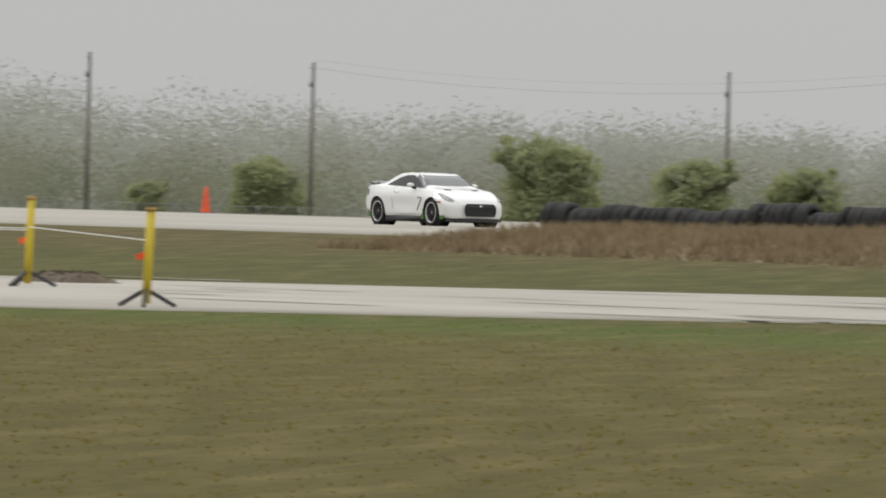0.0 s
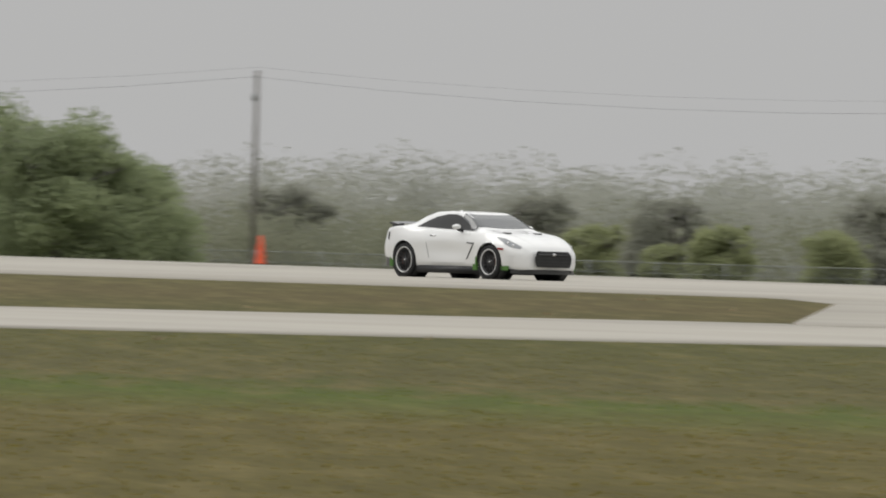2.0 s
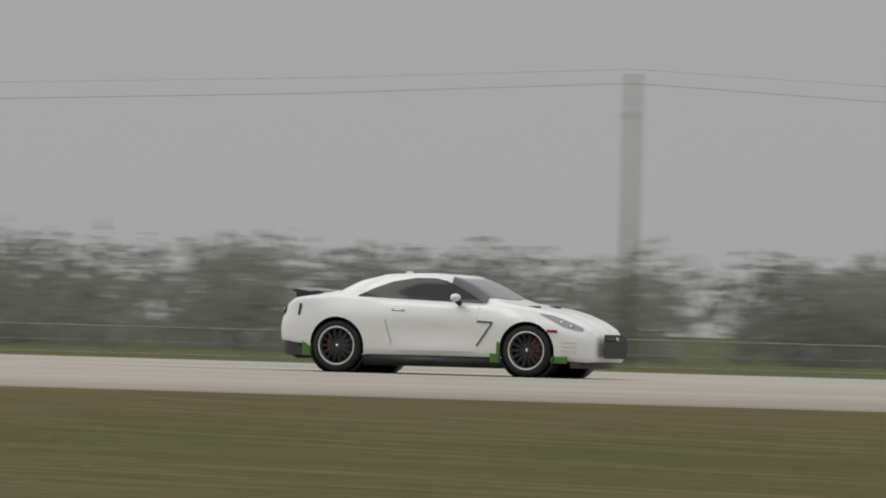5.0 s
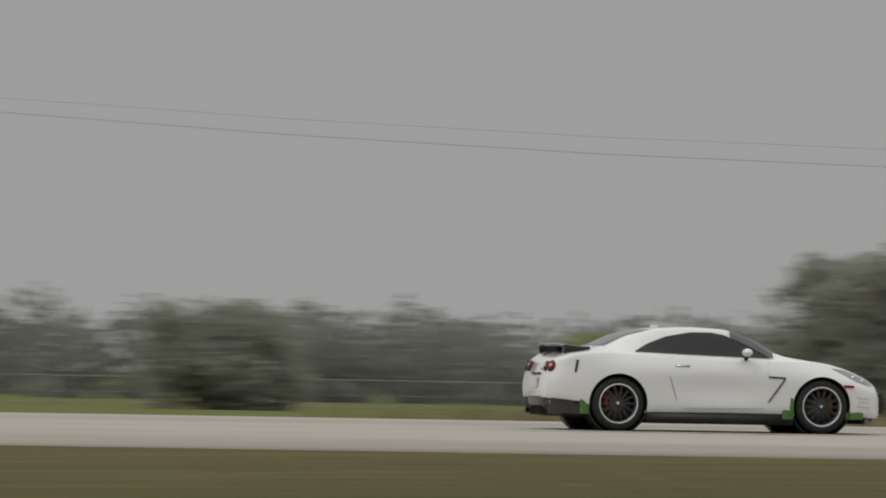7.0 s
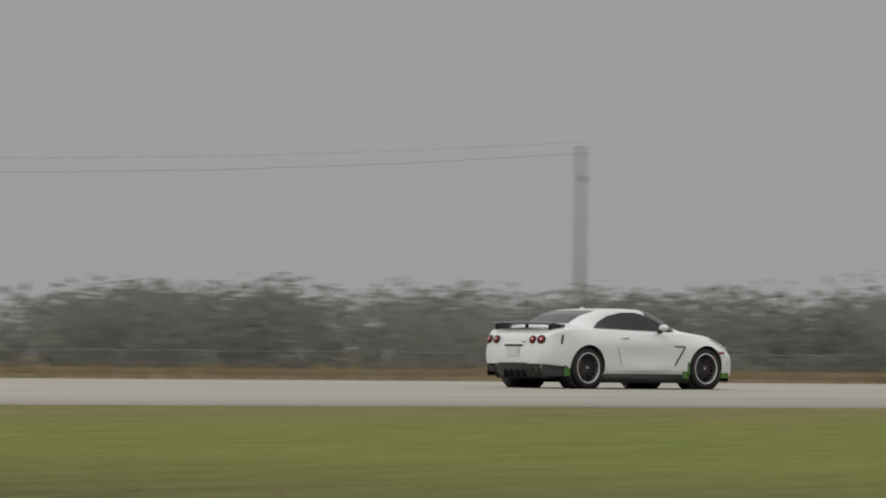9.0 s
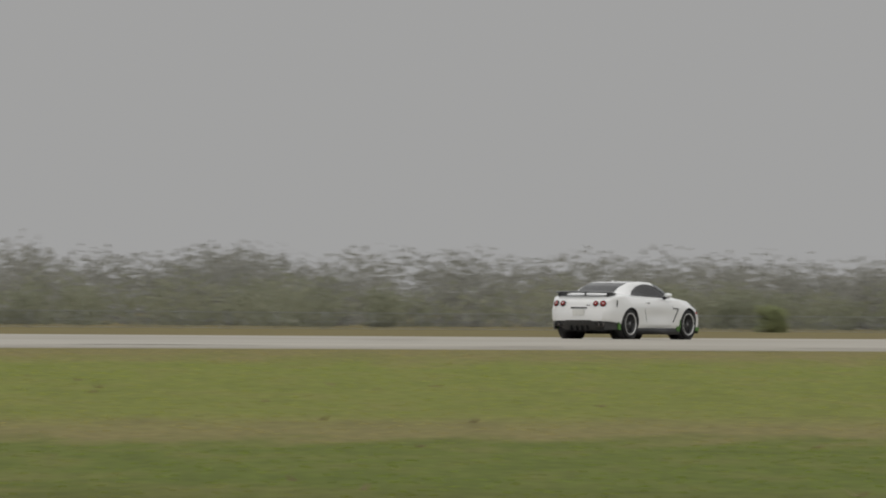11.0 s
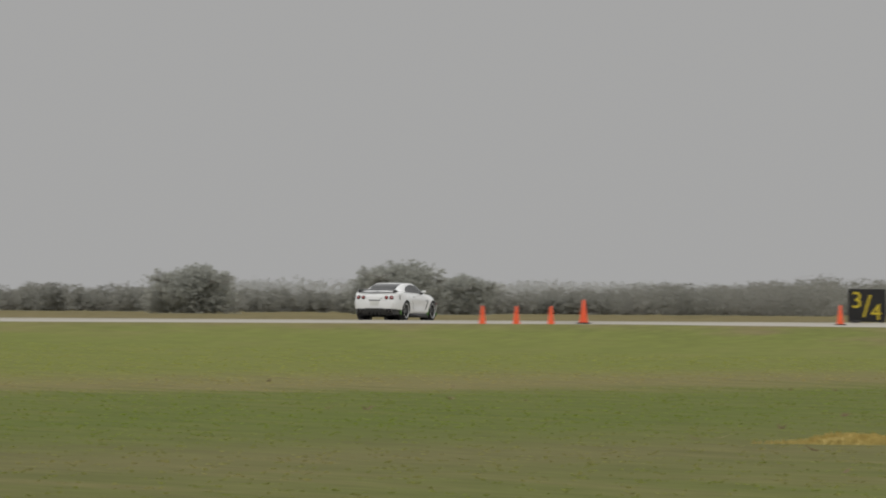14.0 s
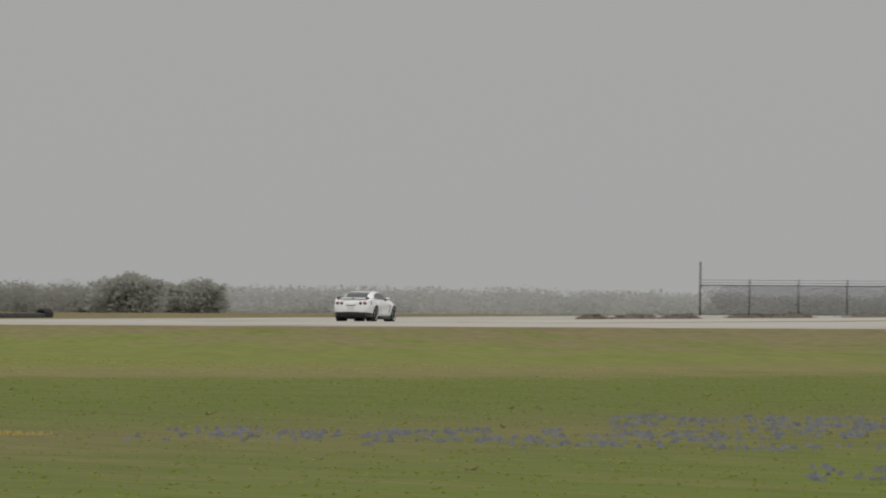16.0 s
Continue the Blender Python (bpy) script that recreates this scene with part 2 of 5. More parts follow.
    away.inputs["From Min"].default_value, away.inputs["From Max"].default_value = 450, 545
    away.inputs["To Max"].default_value = 0.85
    l.new(calc("MULTIPLY_ADD", calc("SUBTRACT", patch, 0.5), 420.0, xyz.outputs["X"]), away.inputs[0])
    upland = n.new("ShaderNodeMapRange")
    upland.inputs["From Min"].default_value, upland.inputs["From Max"].default_value = 95, 108
    l.new(across, upland.inputs[0])
    l.new(calc("MULTIPLY", away.outputs[0], upland.outputs[0]), rough_.inputs["Factor"])
    l.new(side.outputs["Result"], rough_.inputs["A"])
    rough_.inputs["B"].default_value = (0.165, 0.132, 0.064, 1)
    side = rough_
    # dry patches, then light and dark grain
    dry, amount = n.new("ShaderNodeMix"), n.new("ShaderNodeMapRange")
    dry.data_type = "RGBA"
    amount.inputs["From Min"].default_value, amount.inputs["From Max"].default_value = 0.48, 0.66
    amount.inputs["To Max"].default_value = 0.35
    l.new(patch, amount.inputs[0])
    l.new(amount.outputs[0], dry.inputs["Factor"])
    l.new(side.outputs["Result"], dry.inputs["A"])
    dry.inputs["B"].default_value = (0.132, 0.106, 0.046, 1)
    gain = calc("MULTIPLY_ADD", calc("SUBTRACT", fine, 0.5), 0.8, 1.0)
    gain = calc("MULTIPLY", gain, calc("MULTIPLY_ADD", calc("SUBTRACT", patch, 0.5), 0.7, 1.0))
    shaded = n.new("ShaderNodeVectorMath")
    shaded.operation = "SCALE"
    l.new(dry.outputs["Result"], shaded.inputs[0])
    l.new(gain, shaded.inputs["Scale"])
    l.new(shaded.outputs[0], b.inputs["Base Color"])
    if blades:
        # each blade a little lighter or darker, and light shines through it
        each, leaf_, both = n.new("ShaderNodeNewGeometry"), n.new("ShaderNodeBsdfTranslucent"), n.new("ShaderNodeMixShader")
        own, bright = n.new("ShaderNodeVectorMath"), n.new("ShaderNodeVectorMath")
        own.operation = bright.operation = "SCALE"
        l.new(dry.outputs["Result"], own.inputs[0])
        l.new(calc("MULTIPLY_ADD", each.outputs["Random Per Island"], 0.3, 0.85), own.inputs["Scale"])
        l.new(own.outputs[0], bright.inputs[0])
        bright.inputs["Scale"].default_value = 2.2
        l.new(bright.outputs[0], b.inputs["Base Color"])
        l.new(bright.outputs[0], leaf_.inputs["Color"])
        both.inputs[0].default_value = 0.5
        l.new(b.outputs[0], both.inputs[1])
        l.new(leaf_.outputs[0], both.inputs[2])
        l.new(both.outputs[0], n["Material Output"].inputs["Surface"])
        return m
    bp = n.new("ShaderNodeBump")
    bp.inputs["Strength"].default_value, bp.inputs["Distance"].default_value = 0.3, 0.03
    l.new(fine, bp.inputs["Height"])
    l.new(bp.outputs[0], b.inputs["Normal"])
    return m


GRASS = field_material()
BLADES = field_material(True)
STRAW = shade("dry_straw_grass", [(0.20, 0.150, 0.088), (0.26, 0.20, 0.125), (0.32, 0.255, 0.16)], 0.9, 1.5, 4, spec=0.1, island=0.4, through_light=0.4)
HAY = shade("yellow_straw", [(0.42, 0.33, 0.11), (0.54, 0.43, 0.16)], 0.9, 1.5, 4, spec=0.1, island=0.4, through_light=0.3)
CONCRETE = shade("pale_old_concrete", [(0.29, 0.272, 0.235), (0.355, 0.333, 0.29), (0.41, 0.387, 0.34)], 0.9, 0.35, 8, bump=0.15, spec=0.2,
                 second=0.06, stretch=(0.25, 1.0, 1))
# woods and brush: distance haze is put into these pale base colours
WOODS = shade("haze_paled_grey_green_scrub", [(0.22, 0.225, 0.205), (0.26, 0.265, 0.24), (0.30, 0.30, 0.275)], 0.95, 0.15, 4, spec=0.05, island=0.1, through_light=0.5)
WEST_WOODS = shade("haze_paled_west_scrub", [(0.375, 0.38, 0.34), (0.42, 0.425, 0.375), (0.465, 0.465, 0.415)], 0.95, 0.12, 4, spec=0.05, island=0.1, through_light=0.5)
EAST_WOODS = shade("haze_paled_grey_brown_scrub", [(0.27, 0.27, 0.245), (0.305, 0.305, 0.275), (0.34, 0.335, 0.305)], 0.95, 0.08, 4, spec=0.05, island=0.08, through_light=0.5)
HAZE = shade("haze_paled_far_foliage", [(0.44, 0.445, 0.44), (0.47, 0.475, 0.465), (0.50, 0.505, 0.495)], 0.95, 0.05, 4, spec=0.05, island=0.06, through_light=0.5)
BRUSH = shade("haze_paled_olive_brush", [(0.25, 0.26, 0.19), (0.29, 0.30, 0.22), (0.33, 0.33, 0.25)], 0.95, 0.2, 4, spec=0.05, island=0.2, through_light=0.5)
TWIG = shade("grey_bark_twigs", [(0.26, 0.25, 0.235), (0.34, 0.33, 0.31)], 0.95, 2.0, 4, spec=0.1, island=0.3)
# bark is lightened in its base colour to imitate distance haze
BARK = shade("haze_paled_bark", [(0.19, 0.18, 0.16), (0.26, 0.245, 0.22)], 0.95, 6.0, 6, bump=0.5, spec=0.1)
LEAF_GREEN = shade("dense_green_leaves", [(0.29, 0.33, 0.20), (0.335, 0.38, 0.225), (0.385, 0.43, 0.25)], 0.85, 0.2, 4, spec=0.1, island=0.2, through_light=0.5)
# these leaf colours are lightened and greyed to carry the distance haze
LEAF_GREY = shade("haze_greyed_sparse_leaves", [(0.29, 0.295, 0.25), (0.34, 0.345, 0.29), (0.39, 0.39, 0.33)], 0.9, 0.35, 4, spec=0.1, island=0.2, through_light=0.5)
LEAF_HAZED = shade("haze_paled_bush_leaves", [(0.35, 0.355, 0.32), (0.39, 0.395, 0.355), (0.43, 0.43, 0.39)], 0.9, 0.35, 4, spec=0.1, island=0.2, through_light=0.5)
LEAF_LIME = shade("haze_greyed_spring_leaves", [(0.31, 0.335, 0.19), (0.36, 0.385, 0.215), (0.41, 0.435, 0.245)], 0.85, 0.5, 4, spec=0.15, island=0.25, through_light=0.5)
POLE = shade("weathered_pole_timber", [(0.17, 0.16, 0.145), (0.25, 0.235, 0.22)], 0.9, 3.0, 6, bump=0.3, stretch=(4, 4, 0.5))
WIRE = shade("grey_wire", [(0.10, 0.10, 0.10), (0.16, 0.16, 0.16)], 0.6, 2.0, metal=0.6)
GALV = shade("galvanised_steel", [(0.24, 0.25, 0.25), (0.34, 0.35, 0.35)], 0.5, 4.0, metal=0.7)
RUBBER = shade("old_tyre_rubber", [(0.022, 0.022, 0.023), (0.048, 0.047, 0.046)], 0.8, 7.0, 4, bump=0.3, spec=0.3, per_object=0.3)
TYRE = shade("clean_tyre_rubber", [(0.010, 0.010, 0.011), (0.022, 0.022, 0.023)], 0.65, 9.0, 4, spec=0.35)
CONE = shade("orange_cone_plastic", [(0.75, 0.075, 0.015), (0.88, 0.12, 0.03)], 0.5, 3.0, per_object=0.25)
CONE_BASE = shade("black_cone_foot", [(0.02, 0.02, 0.02), (0.05, 0.045, 0.04)], 0.8, 5.0)
PAINT = shade("white_car_paint", [(0.71, 0.715, 0.71), (0.74, 0.74, 0.73)], 0.22, 0.8, 2, spec=0.5, coat=0.8)
BLACK = shade("satin_black_plastic", [(0.012, 0.012, 0.013), (0.022, 0.022, 0.023)], 0.45, 6.0, 3, spec=0.4)
CARBON = shade("dark_carbon_fibre", [(0.015, 0.015, 0.016), (0.035, 0.035, 0.036)], 0.35, 60.0, 2, coat=0.4)
GLASS = glass_mat("tinted_window_glass", (0.030, 0.030, 0.030), 0.08, 0.30)
# windscreen base grey is raised to stand in for reflected sky
SHIELD = glass_mat("windscreen_glass", (0.085, 0.09, 0.093), 0.04, 0.6)
LAMP_GLASS = glass_mat("headlamp_glass", (0.30, 0.31, 0.32), 0.08)
RED_LENS = glass_mat("red_lamp_lens", (0.28, 0.012, 0.012), 0.12)
CHROME = shade("polished_metal", [(0.55, 0.55, 0.55), (0.65, 0.65, 0.65)], 0.2, 5.0, metal=1.0)
RIM_LIP = shade("machined_rim_lip", [(0.62, 0.62, 0.61), (0.72, 0.72, 0.71)], 0.35, 8.0, metal=0.35)
RIM_DARK = shade("gunmetal_rim", [(0.05, 0.05, 0.052), (0.085, 0.085, 0.087)], 0.4, 8.0, metal=0.6)
DISC = shade("brake_disc_steel", [(0.12, 0.11, 0.105), (0.2, 0.19, 0.18)], 0.45, 12.0, metal=0.8)
ORANGE = shade("orange_caliper", [(0.35, 0.07, 0.02), (0.42, 0.10, 0.03)], 0.45, 8.0)
GREEN_TAPE = shade("green_masking_tape", [(0.055, 0.145, 0.025), (0.085, 0.20, 0.035)], 0.7, 8.0, 3)
SEAM = shade("panel_gap_shadow", [(0.34, 0.34, 0.34), (0.42, 0.42, 0.42)], 0.7, 5.0)
YELLOW = shade("faded_yellow_paint", [(0.48, 0.36, 0.015), (0.62, 0.48, 0.03)], 0.6, 5.0, 4)
TIMBER = shade("yellowed_timber", [(0.34, 0.20, 0.05), (0.46, 0.29, 0.09)], 0.8, 3.0, 5, stretch=(1, 1, 6))
BOARD = shade("matt_black_board", [(0.010, 0.010, 0.011), (0.022, 0.021, 0.020)], 0.8, 3.0)
WHITE = shade("weathered_white_paint", [(0.58, 0.58, 0.55), (0.72, 0.72, 0.69)], 0.6, 3.0, 5)
SEGMENT = shade("unlit_yellow_flap", [(0.12, 0.11, 0.035), (0.19, 0.17, 0.055)], 0.6, 6.0)
DARK_METAL = shade("dark_steel", [(0.04, 0.04, 0.042), (0.08, 0.08, 0.08)], 0.6, 5.0, metal=0.5)
BLUE = shade("bluebonnet_petals", [(0.18, 0.185, 0.225), (0.25, 0.255, 0.30)], 0.8, 2.0, island=0.4)
CRACK = shade("weathered_crack_filler", [(0.20, 0.185, 0.155), (0.27, 0.255, 0.215)], 0.9, 2.0)
SOIL = shade("bare_dark_soil", [(0.06, 0.045, 0.03), (0.12, 0.09, 0.06)], 0.95, 1.2, 6, bump=0.6)


# ------------------------------------------------------------ small mesh helpers
def link(name, bm, mat, parent=None, label="", smooth=True):
    me = bpy.data.meshes.new(name)
    bm.to_mesh(me)
    bm.free()
    if mat:
        me.materials.append(mat)
    if smooth:
        for p in me.polygons:
            p.use_smooth = True
    ob = new(name, me)
    ob.parent = parent
    if label:
        ob["label"] = label
    return ob


def part(name, bm, mat, parent, label="", smooth=True):
    return link(name, bm, mat, parent, label, smooth)


def raw(name, verts, faces, mat, parent=None, label="", smooth=True):
    me = bpy.data.meshes.new(name)
    me.from_pydata([tuple(v) for v in verts], [], faces)
    me.update()
    me.materials.append(mat)
    if smooth:
        me.polygons.foreach_set("use_smooth", [True] * len(me.polygons))
    ob = new(name, me)
    ob.parent = parent
    if label:
        ob["label"] = label
    return ob


def empty(name, m, label, category, group=""):
    ob = new(name)
    ob.matrix_world = m
    return tagged(ob, label, category, group)


def box(sx, sy, sz, c=(0, 0, 0), bevel=0.0, m=None):
    bm = bmesh.new()
    bmesh.ops.create_cube(bm, size=1)
    bmesh.ops.scale(bm, vec=(sx, sy, sz), verts=bm.verts)
    if bevel:
        bmesh.ops.bevel(bm, geom=bm.edges[:], offset=bevel, segments=2, affect="EDGES")
    bmesh.ops.translate(bm, vec=c, verts=bm.verts)
    if m:
        bmesh.ops.transform(bm, matrix=m, verts=bm.verts)
    return bm


def beam(a, b, w, h=None, bevel=0.0):
    """A square bar from a to b."""
    a, b = Vector(a), Vector(b)
    d = b - a
    bm = box(w, h or w, d.length, bevel=bevel)
    bmesh.ops.transform(bm, matrix=Matrix.Translation((a + b) / 2) @ d.to_track_quat("Z", "Y").to_matrix().to_4x4(), verts=bm.verts)
    return bm


def rod(a, b, r, r2=None, seg=10):
    a, b = Vector(a), Vector(b)
    d = b - a
    bm = bmesh.new()
    bmesh.ops.create_cone(bm, cap_ends=True, segments=seg, radius1=r, radius2=r if r2 is None else r2, depth=d.length)
    bmesh.ops.transform(bm, matrix=Matrix.Translation((a + b) / 2) @ d.to_track_quat("Z", "Y").to_matrix().to_4x4(), verts=bm.verts)
    return bm


def spun(profile, seg=24, axis="Z"):
    """A closed profile of (radius, height) turned round z, or round y."""
    n = len(profile)
    vs, fs = [], []
    for i in range(seg):
        a = 2 * math.pi * i / seg
        for r, h in profile:
            vs.append((r * math.cos(a), r * math.sin(a), h) if axis == "Z" else (r * math.cos(a), h, r * math.sin(a)))
    for i in range(seg):
        j = (i + 1) % seg
        for k in range(n):
            q = (k + 1) % n
            fs.append((i * n + k, j * n + k, j * n + q, i * n + q) if axis == "Z" else (i * n + q, j * n + q, j * n + k, i * n + k))
    return vs, fs


# ------------------------------------------------------------ the lie of the land
TILT = 0.02          # the runway drifts towards the camera by 2 cm a metre


def profile(v):
    """Height of the ground at v metres across from the camera's line: a flat field, the raised runway, flat land behind."""
    return float(np.interp(v, [60, 105, 140, 181, 203, 237, 262, 340, 430, 6000], [-0.02, 0.0, 0.28, 0.72, 0.89, 0.92, 0.80, 0.2, 0.0, 0.0]))


def land(x, y):
    v = y + TILT * x
    lift = 0.0005 * min(max(-x, 0), 340) * float(np.interp(v, [110, 181, 260, 340], [0, 1, 1, 0]))
    rise = 0.55 * float(np.interp(x, [690, 840], [0, 1])) * float(np.interp(v, [150, 205, 420, 600], [0, 1, 1, 0]))
    roll_ = 0.05 * noise.noise(Vector((x * 0.02, y * 0.02, 0))) * float(np.interp(v, [150, 175], [1, 0]))
    lip = float(np.interp(x, [345, 395, 470, 520, 720], [0, 0.25, 0.27, 0.17, 0.17])) * float(np.interp(v, [150, 172, 178, 181], [0, 1, 1, 0]))
    fall = 0.22 * float(np.interp(x, [180, 430, 1000, 1100], [0, 1, 1, 0])) * float(np.interp(v, [206, 237, 262, 340], [0, 1, 1, 0]))
    # the paving is crowned abeam of the camera, and its far shoulder stands higher at the western end
    crown = 0.085 * float(np.interp(x, [-130, -20, 150, 270], [0, 1, 1, 0])) * float(np.interp(v, [140, 176, 183, 193, 213, 235, 262, 340], [0, 1, 1, 0, 0, 1, 1, 0]))
    shoulder = 0.11 * float(np.interp(x, [-330, -290, -240], [1, 0.8, 0])) * float(np.interp(v, [218, 237, 262, 340], [0, 1, 1, 0]))
    return profile(v) + lift + rise + roll_ + lip - fall - crown + shoulder


def at(x, v, dz=0.0):
    """A point on the land by its place along and across the runway."""
    y = v - TILT * x
    return Vector((x, y, land(x, y) + dz))


def by(bearing, v, dz=0.0):
    """A point on the land on a bearing, on the line v metres across."""
    u = math.tan(radians(bearing))
    y = v / (1 + TILT * u)
    return Vector((y * u, y, land(y * u, y) + dz))


def strip(name, xs, near, far, lift, mat, label, category, cuts=6):
    """A band of paving that follows the land, with a lip at its edges."""
    vs, fs = [], []
    n = cuts + 3
    for x in xs:
        a, b = near(x), far(x)
        vs.append(at(x, a, -0.12))
        for k in range(cuts + 1):
            vs.append(at(x, a + (b - a) * k / cuts, lift))
        vs.append(at(x, b, -0.12))
    for i in range(len(xs) - 1):
        for k in range(n - 1):
            fs.append((i * n + k, (i + 1) * n + k, (i + 1) * n + k + 1, i * n + k + 1))
    ob = raw(name, vs, fs, mat)
    return tagged(ob, label, category, kind="structure")


def make_ground():
    xs = np.concatenate([np.linspace(-4800, -700, 42), np.arange(-690, 1100, 10), np.linspace(1110, 4800, 38)])
    vr = np.concatenate([np.linspace(-4000, 20, 14), np.arange(30, 180, 6), [181], np.arange(187, 270, 8), np.arange(270, 460, 15),
                         [500, 600, 720, 900, 1200, 1700, 2400, 3400, 4800]])
    vs = [at(float(x), float(v)) for x in xs for v in vr]
    n = len(vr)
    fs = [(i * n + k, (i + 1) * n + k, (i + 1) * n + k + 1, i * n + k + 1) for i in range(len(xs) - 1) for k in range(n - 1)]
    ob = raw("ground", vs, fs, GRASS)
    tagged(ob, "flat mown field of mixed green and tan grass", "grass field", kind="structure")


make_ground()

XS = [float(x) for x in range(-1200, -216, 12)] + [-216.0 + 1.5 * k for k in range(52)] + [float(x) for x in range(-138, 1500, 12)]


def edge(points):
    return lambda x: float(np.interp(x, [p[0] for p in points], [p[1] for p in points]))


RUN_NEAR, RUN_FAR = edge([(-1200, 186), (-300, 186), (-250, 190), (-205, 190), (-197, 184), (-175, 162.5), (-172, 160), (-160, 172), (-150, 179), (-146, 181), (1500, 181)]), edge([(-1200, 237), (1500, 237)])
runway = strip("runway", XS, RUN_NEAR, RUN_FAR, 0.02, CONCRETE, "wide pale concrete runway with worn joints", "runway")
# the access track that runs beside the runway and joins it
TRACK_NEAR = edge([(-600, 104), (-320, 106), (-182, 108), (-176, 115), (-172, 127), (-166, 138), (-158, 146), (-153, 157), (-150, 167), (-146, 174), (-141, 180.9)])
TRACK_FAR = edge([(-600, 130), (-320, 130), (-218, 131), (-205, 139), (-195, 147), (-184, 154), (-176.5, 160.5), (-175, 162.4), (-172, 159.9), (-160, 171.9), (-150, 178.9), (-146, 180.9), (-141, 180.95)])
track = strip("access_road", [float(x) for x in range(-600, -230, 10)] + [-230 + 1.5 * k for k in range(60)], TRACK_NEAR, TRACK_FAR, 0.02, CONCRETE,
              "pale concrete access track with frayed grassy edges", "road")


# ------------------------------------------------------------ trees and scrub
def spray_mesh(name, points, size, rng, mat, parent=None):
    """Many small leaf sprays, each a three-cornered blade turned at random, in one mesh."""
    n = len(points)
    a, b = rng.normal(size=(n, 3)), rng.normal(size=(n, 3))
    a /= np.linalg.norm(a, axis=1)[:, None]
    b /= np.linalg.norm(b, axis=1)[:, None]
    s = (size * rng.uniform(0.5, 1.3, n))[:, None]
    co = np.stack([points - a * s, points + a * s, points + b * s * 1.3], axis=1).reshape(-1, 3)
    me = bpy.data.meshes.new(name)
    me.vertices.add(3 * n)
    me.vertices.foreach_set("co", co.astype(np.float32).ravel())
    me.loops.add(3 * n)
    me.loops.foreach_set("vertex_index", np.arange(3 * n, dtype=np.int32))
    me.polygons.add(n)
    me.polygons.foreach_set("loop_start", np.arange(0, 3 * n, 3, dtype=np.int32))
    me.update(calc_edges=True)
    me.materials.append(mat)
    ob = new(name, me)
    ob.parent = parent
    return ob


def in_ball(n, rng, fill):
    """Points in the unit ball, crowded towards its skin as fill falls."""
    d = rng.normal(size=(n, 3))
    return d / np.linalg.norm(d, axis=1)[:, None] * (rng.random(n) ** fill)[:, None]


def leaves(name, centres, count, size, seed, mat, parent, flat=0.85):
    """A crown: leaf sprays that fill the clumps and fray their outline."""
    rng = np.random.default_rng(seed)
    c = np.array([k[:4] for k in centres])
    weight = c[:, 3] ** 2
    pick = rng.choice(len(c), count, p=weight / weight.sum())
    return spray_mesh(name, c[pick, :3] + in_ball(count, rng, 0.40) * c[pick, 3:4] * 1.1 * np.array([1, 1, flat]), size, rng, mat, parent)


def tube(vs, fs, a, b, r1, r2, seg=5):
    d = (b - a).normalized()
    p = d.orthogonal().normalized()
    q = d.cross(p)
    i = len(vs)
    for c, r in ((a, r1), (b, r2)):
        for k in range(seg):
            w = 2 * math.pi * k / seg
            vs.append(c + p * r * math.cos(w) + q * r * math.sin(w))
    for k in range(seg):
        j = (k + 1) % seg
        fs.append((i + k, i + j, i + seg + j, i + seg + k))


def make_tree(name, label, height, spread, leaf_mat, count, size, seed, bare=0.0, low=0.15):
    """A scrub tree: forked trunk, limbs, fine twigs and a ragged crown."""
    rng = random.Random(seed)
    ob = empty(name, pose(0, 0, -500), label, "tree")
    vs, fs, tv, tf, tips = [], [], [], [], []

    def grow(p, d, length, r, depth):
        q = p + d * length
        tube(vs if depth < 3 else tv, fs if depth < 3 else tf, p, q, r, r * 0.68, 6 if depth < 2 else 3)
        if depth == 4:
            tips.append(q)
            return
        for _ in range(rng.choice((2, 3)) if depth else 4):
            e = (d * 0.55 + Vector((rng.uniform(-1, 1) * spread / height * 1.3, rng.uniform(-1, 1) * spread / height * 1.3, rng.uniform(0.05, 0.75)))).normalized()
            grow(q, e, length * rng.uniform(0.62, 0.85), r * 0.6, depth + 1)
        tips.append(q)

    grow(Vector((0, 0, -0.1)), Vector((rng.uniform(-0.1, 0.1), rng.uniform(-0.1, 0.1), 1)).normalized(), height * (0.16 + low * 0.4), height * (0.014 if bare > 0.9 else 0.026), 0)
    top = max(t.z for t in tips)
    wide = max(abs(t.x) for t in tips)
    fit_ = Matrix.Diagonal((spread * 0.46 / wide, spread * 0.46 / wide, height * 0.9 / top))
    vs, tv, tips = [fit_ @ v for v in vs], [fit_ @ v for v in tv], [fit_ @ v for v in tips]
    raw("trunk", vs, fs, TWIG if bare > 0.9 else BARK, ob)
    raw("branchwork", tv, tf, TWIG, ob, "fine bare grey twigs")["kind"] = "stuff"
    cs = [(t.x, t.y, t.z, rng.uniform(0.03, 0.06) * spread, False) for t in tips if t.z > height * 0.45 and rng.random() < 0.5]
    for _ in range(int(64 * (1 - bare))):
        w, e = rng.uniform(0, 6.283), rng.random() ** 0.5
        up = low + (0.81 - low) * rng.random()
        out = spread * 0.39 * e * math.sqrt(max(0.03, 1 - (max(0, up - 0.30) / 0.62) ** 2))
        cs.append((out * math.cos(w), out * math.sin(w), height * up, rng.uniform(0.09, 0.165) * spread, True))
    if count:
        leaves("crown", cs, count, size, seed, leaf_mat, ob)["kind"] = "stuff"
    return ob


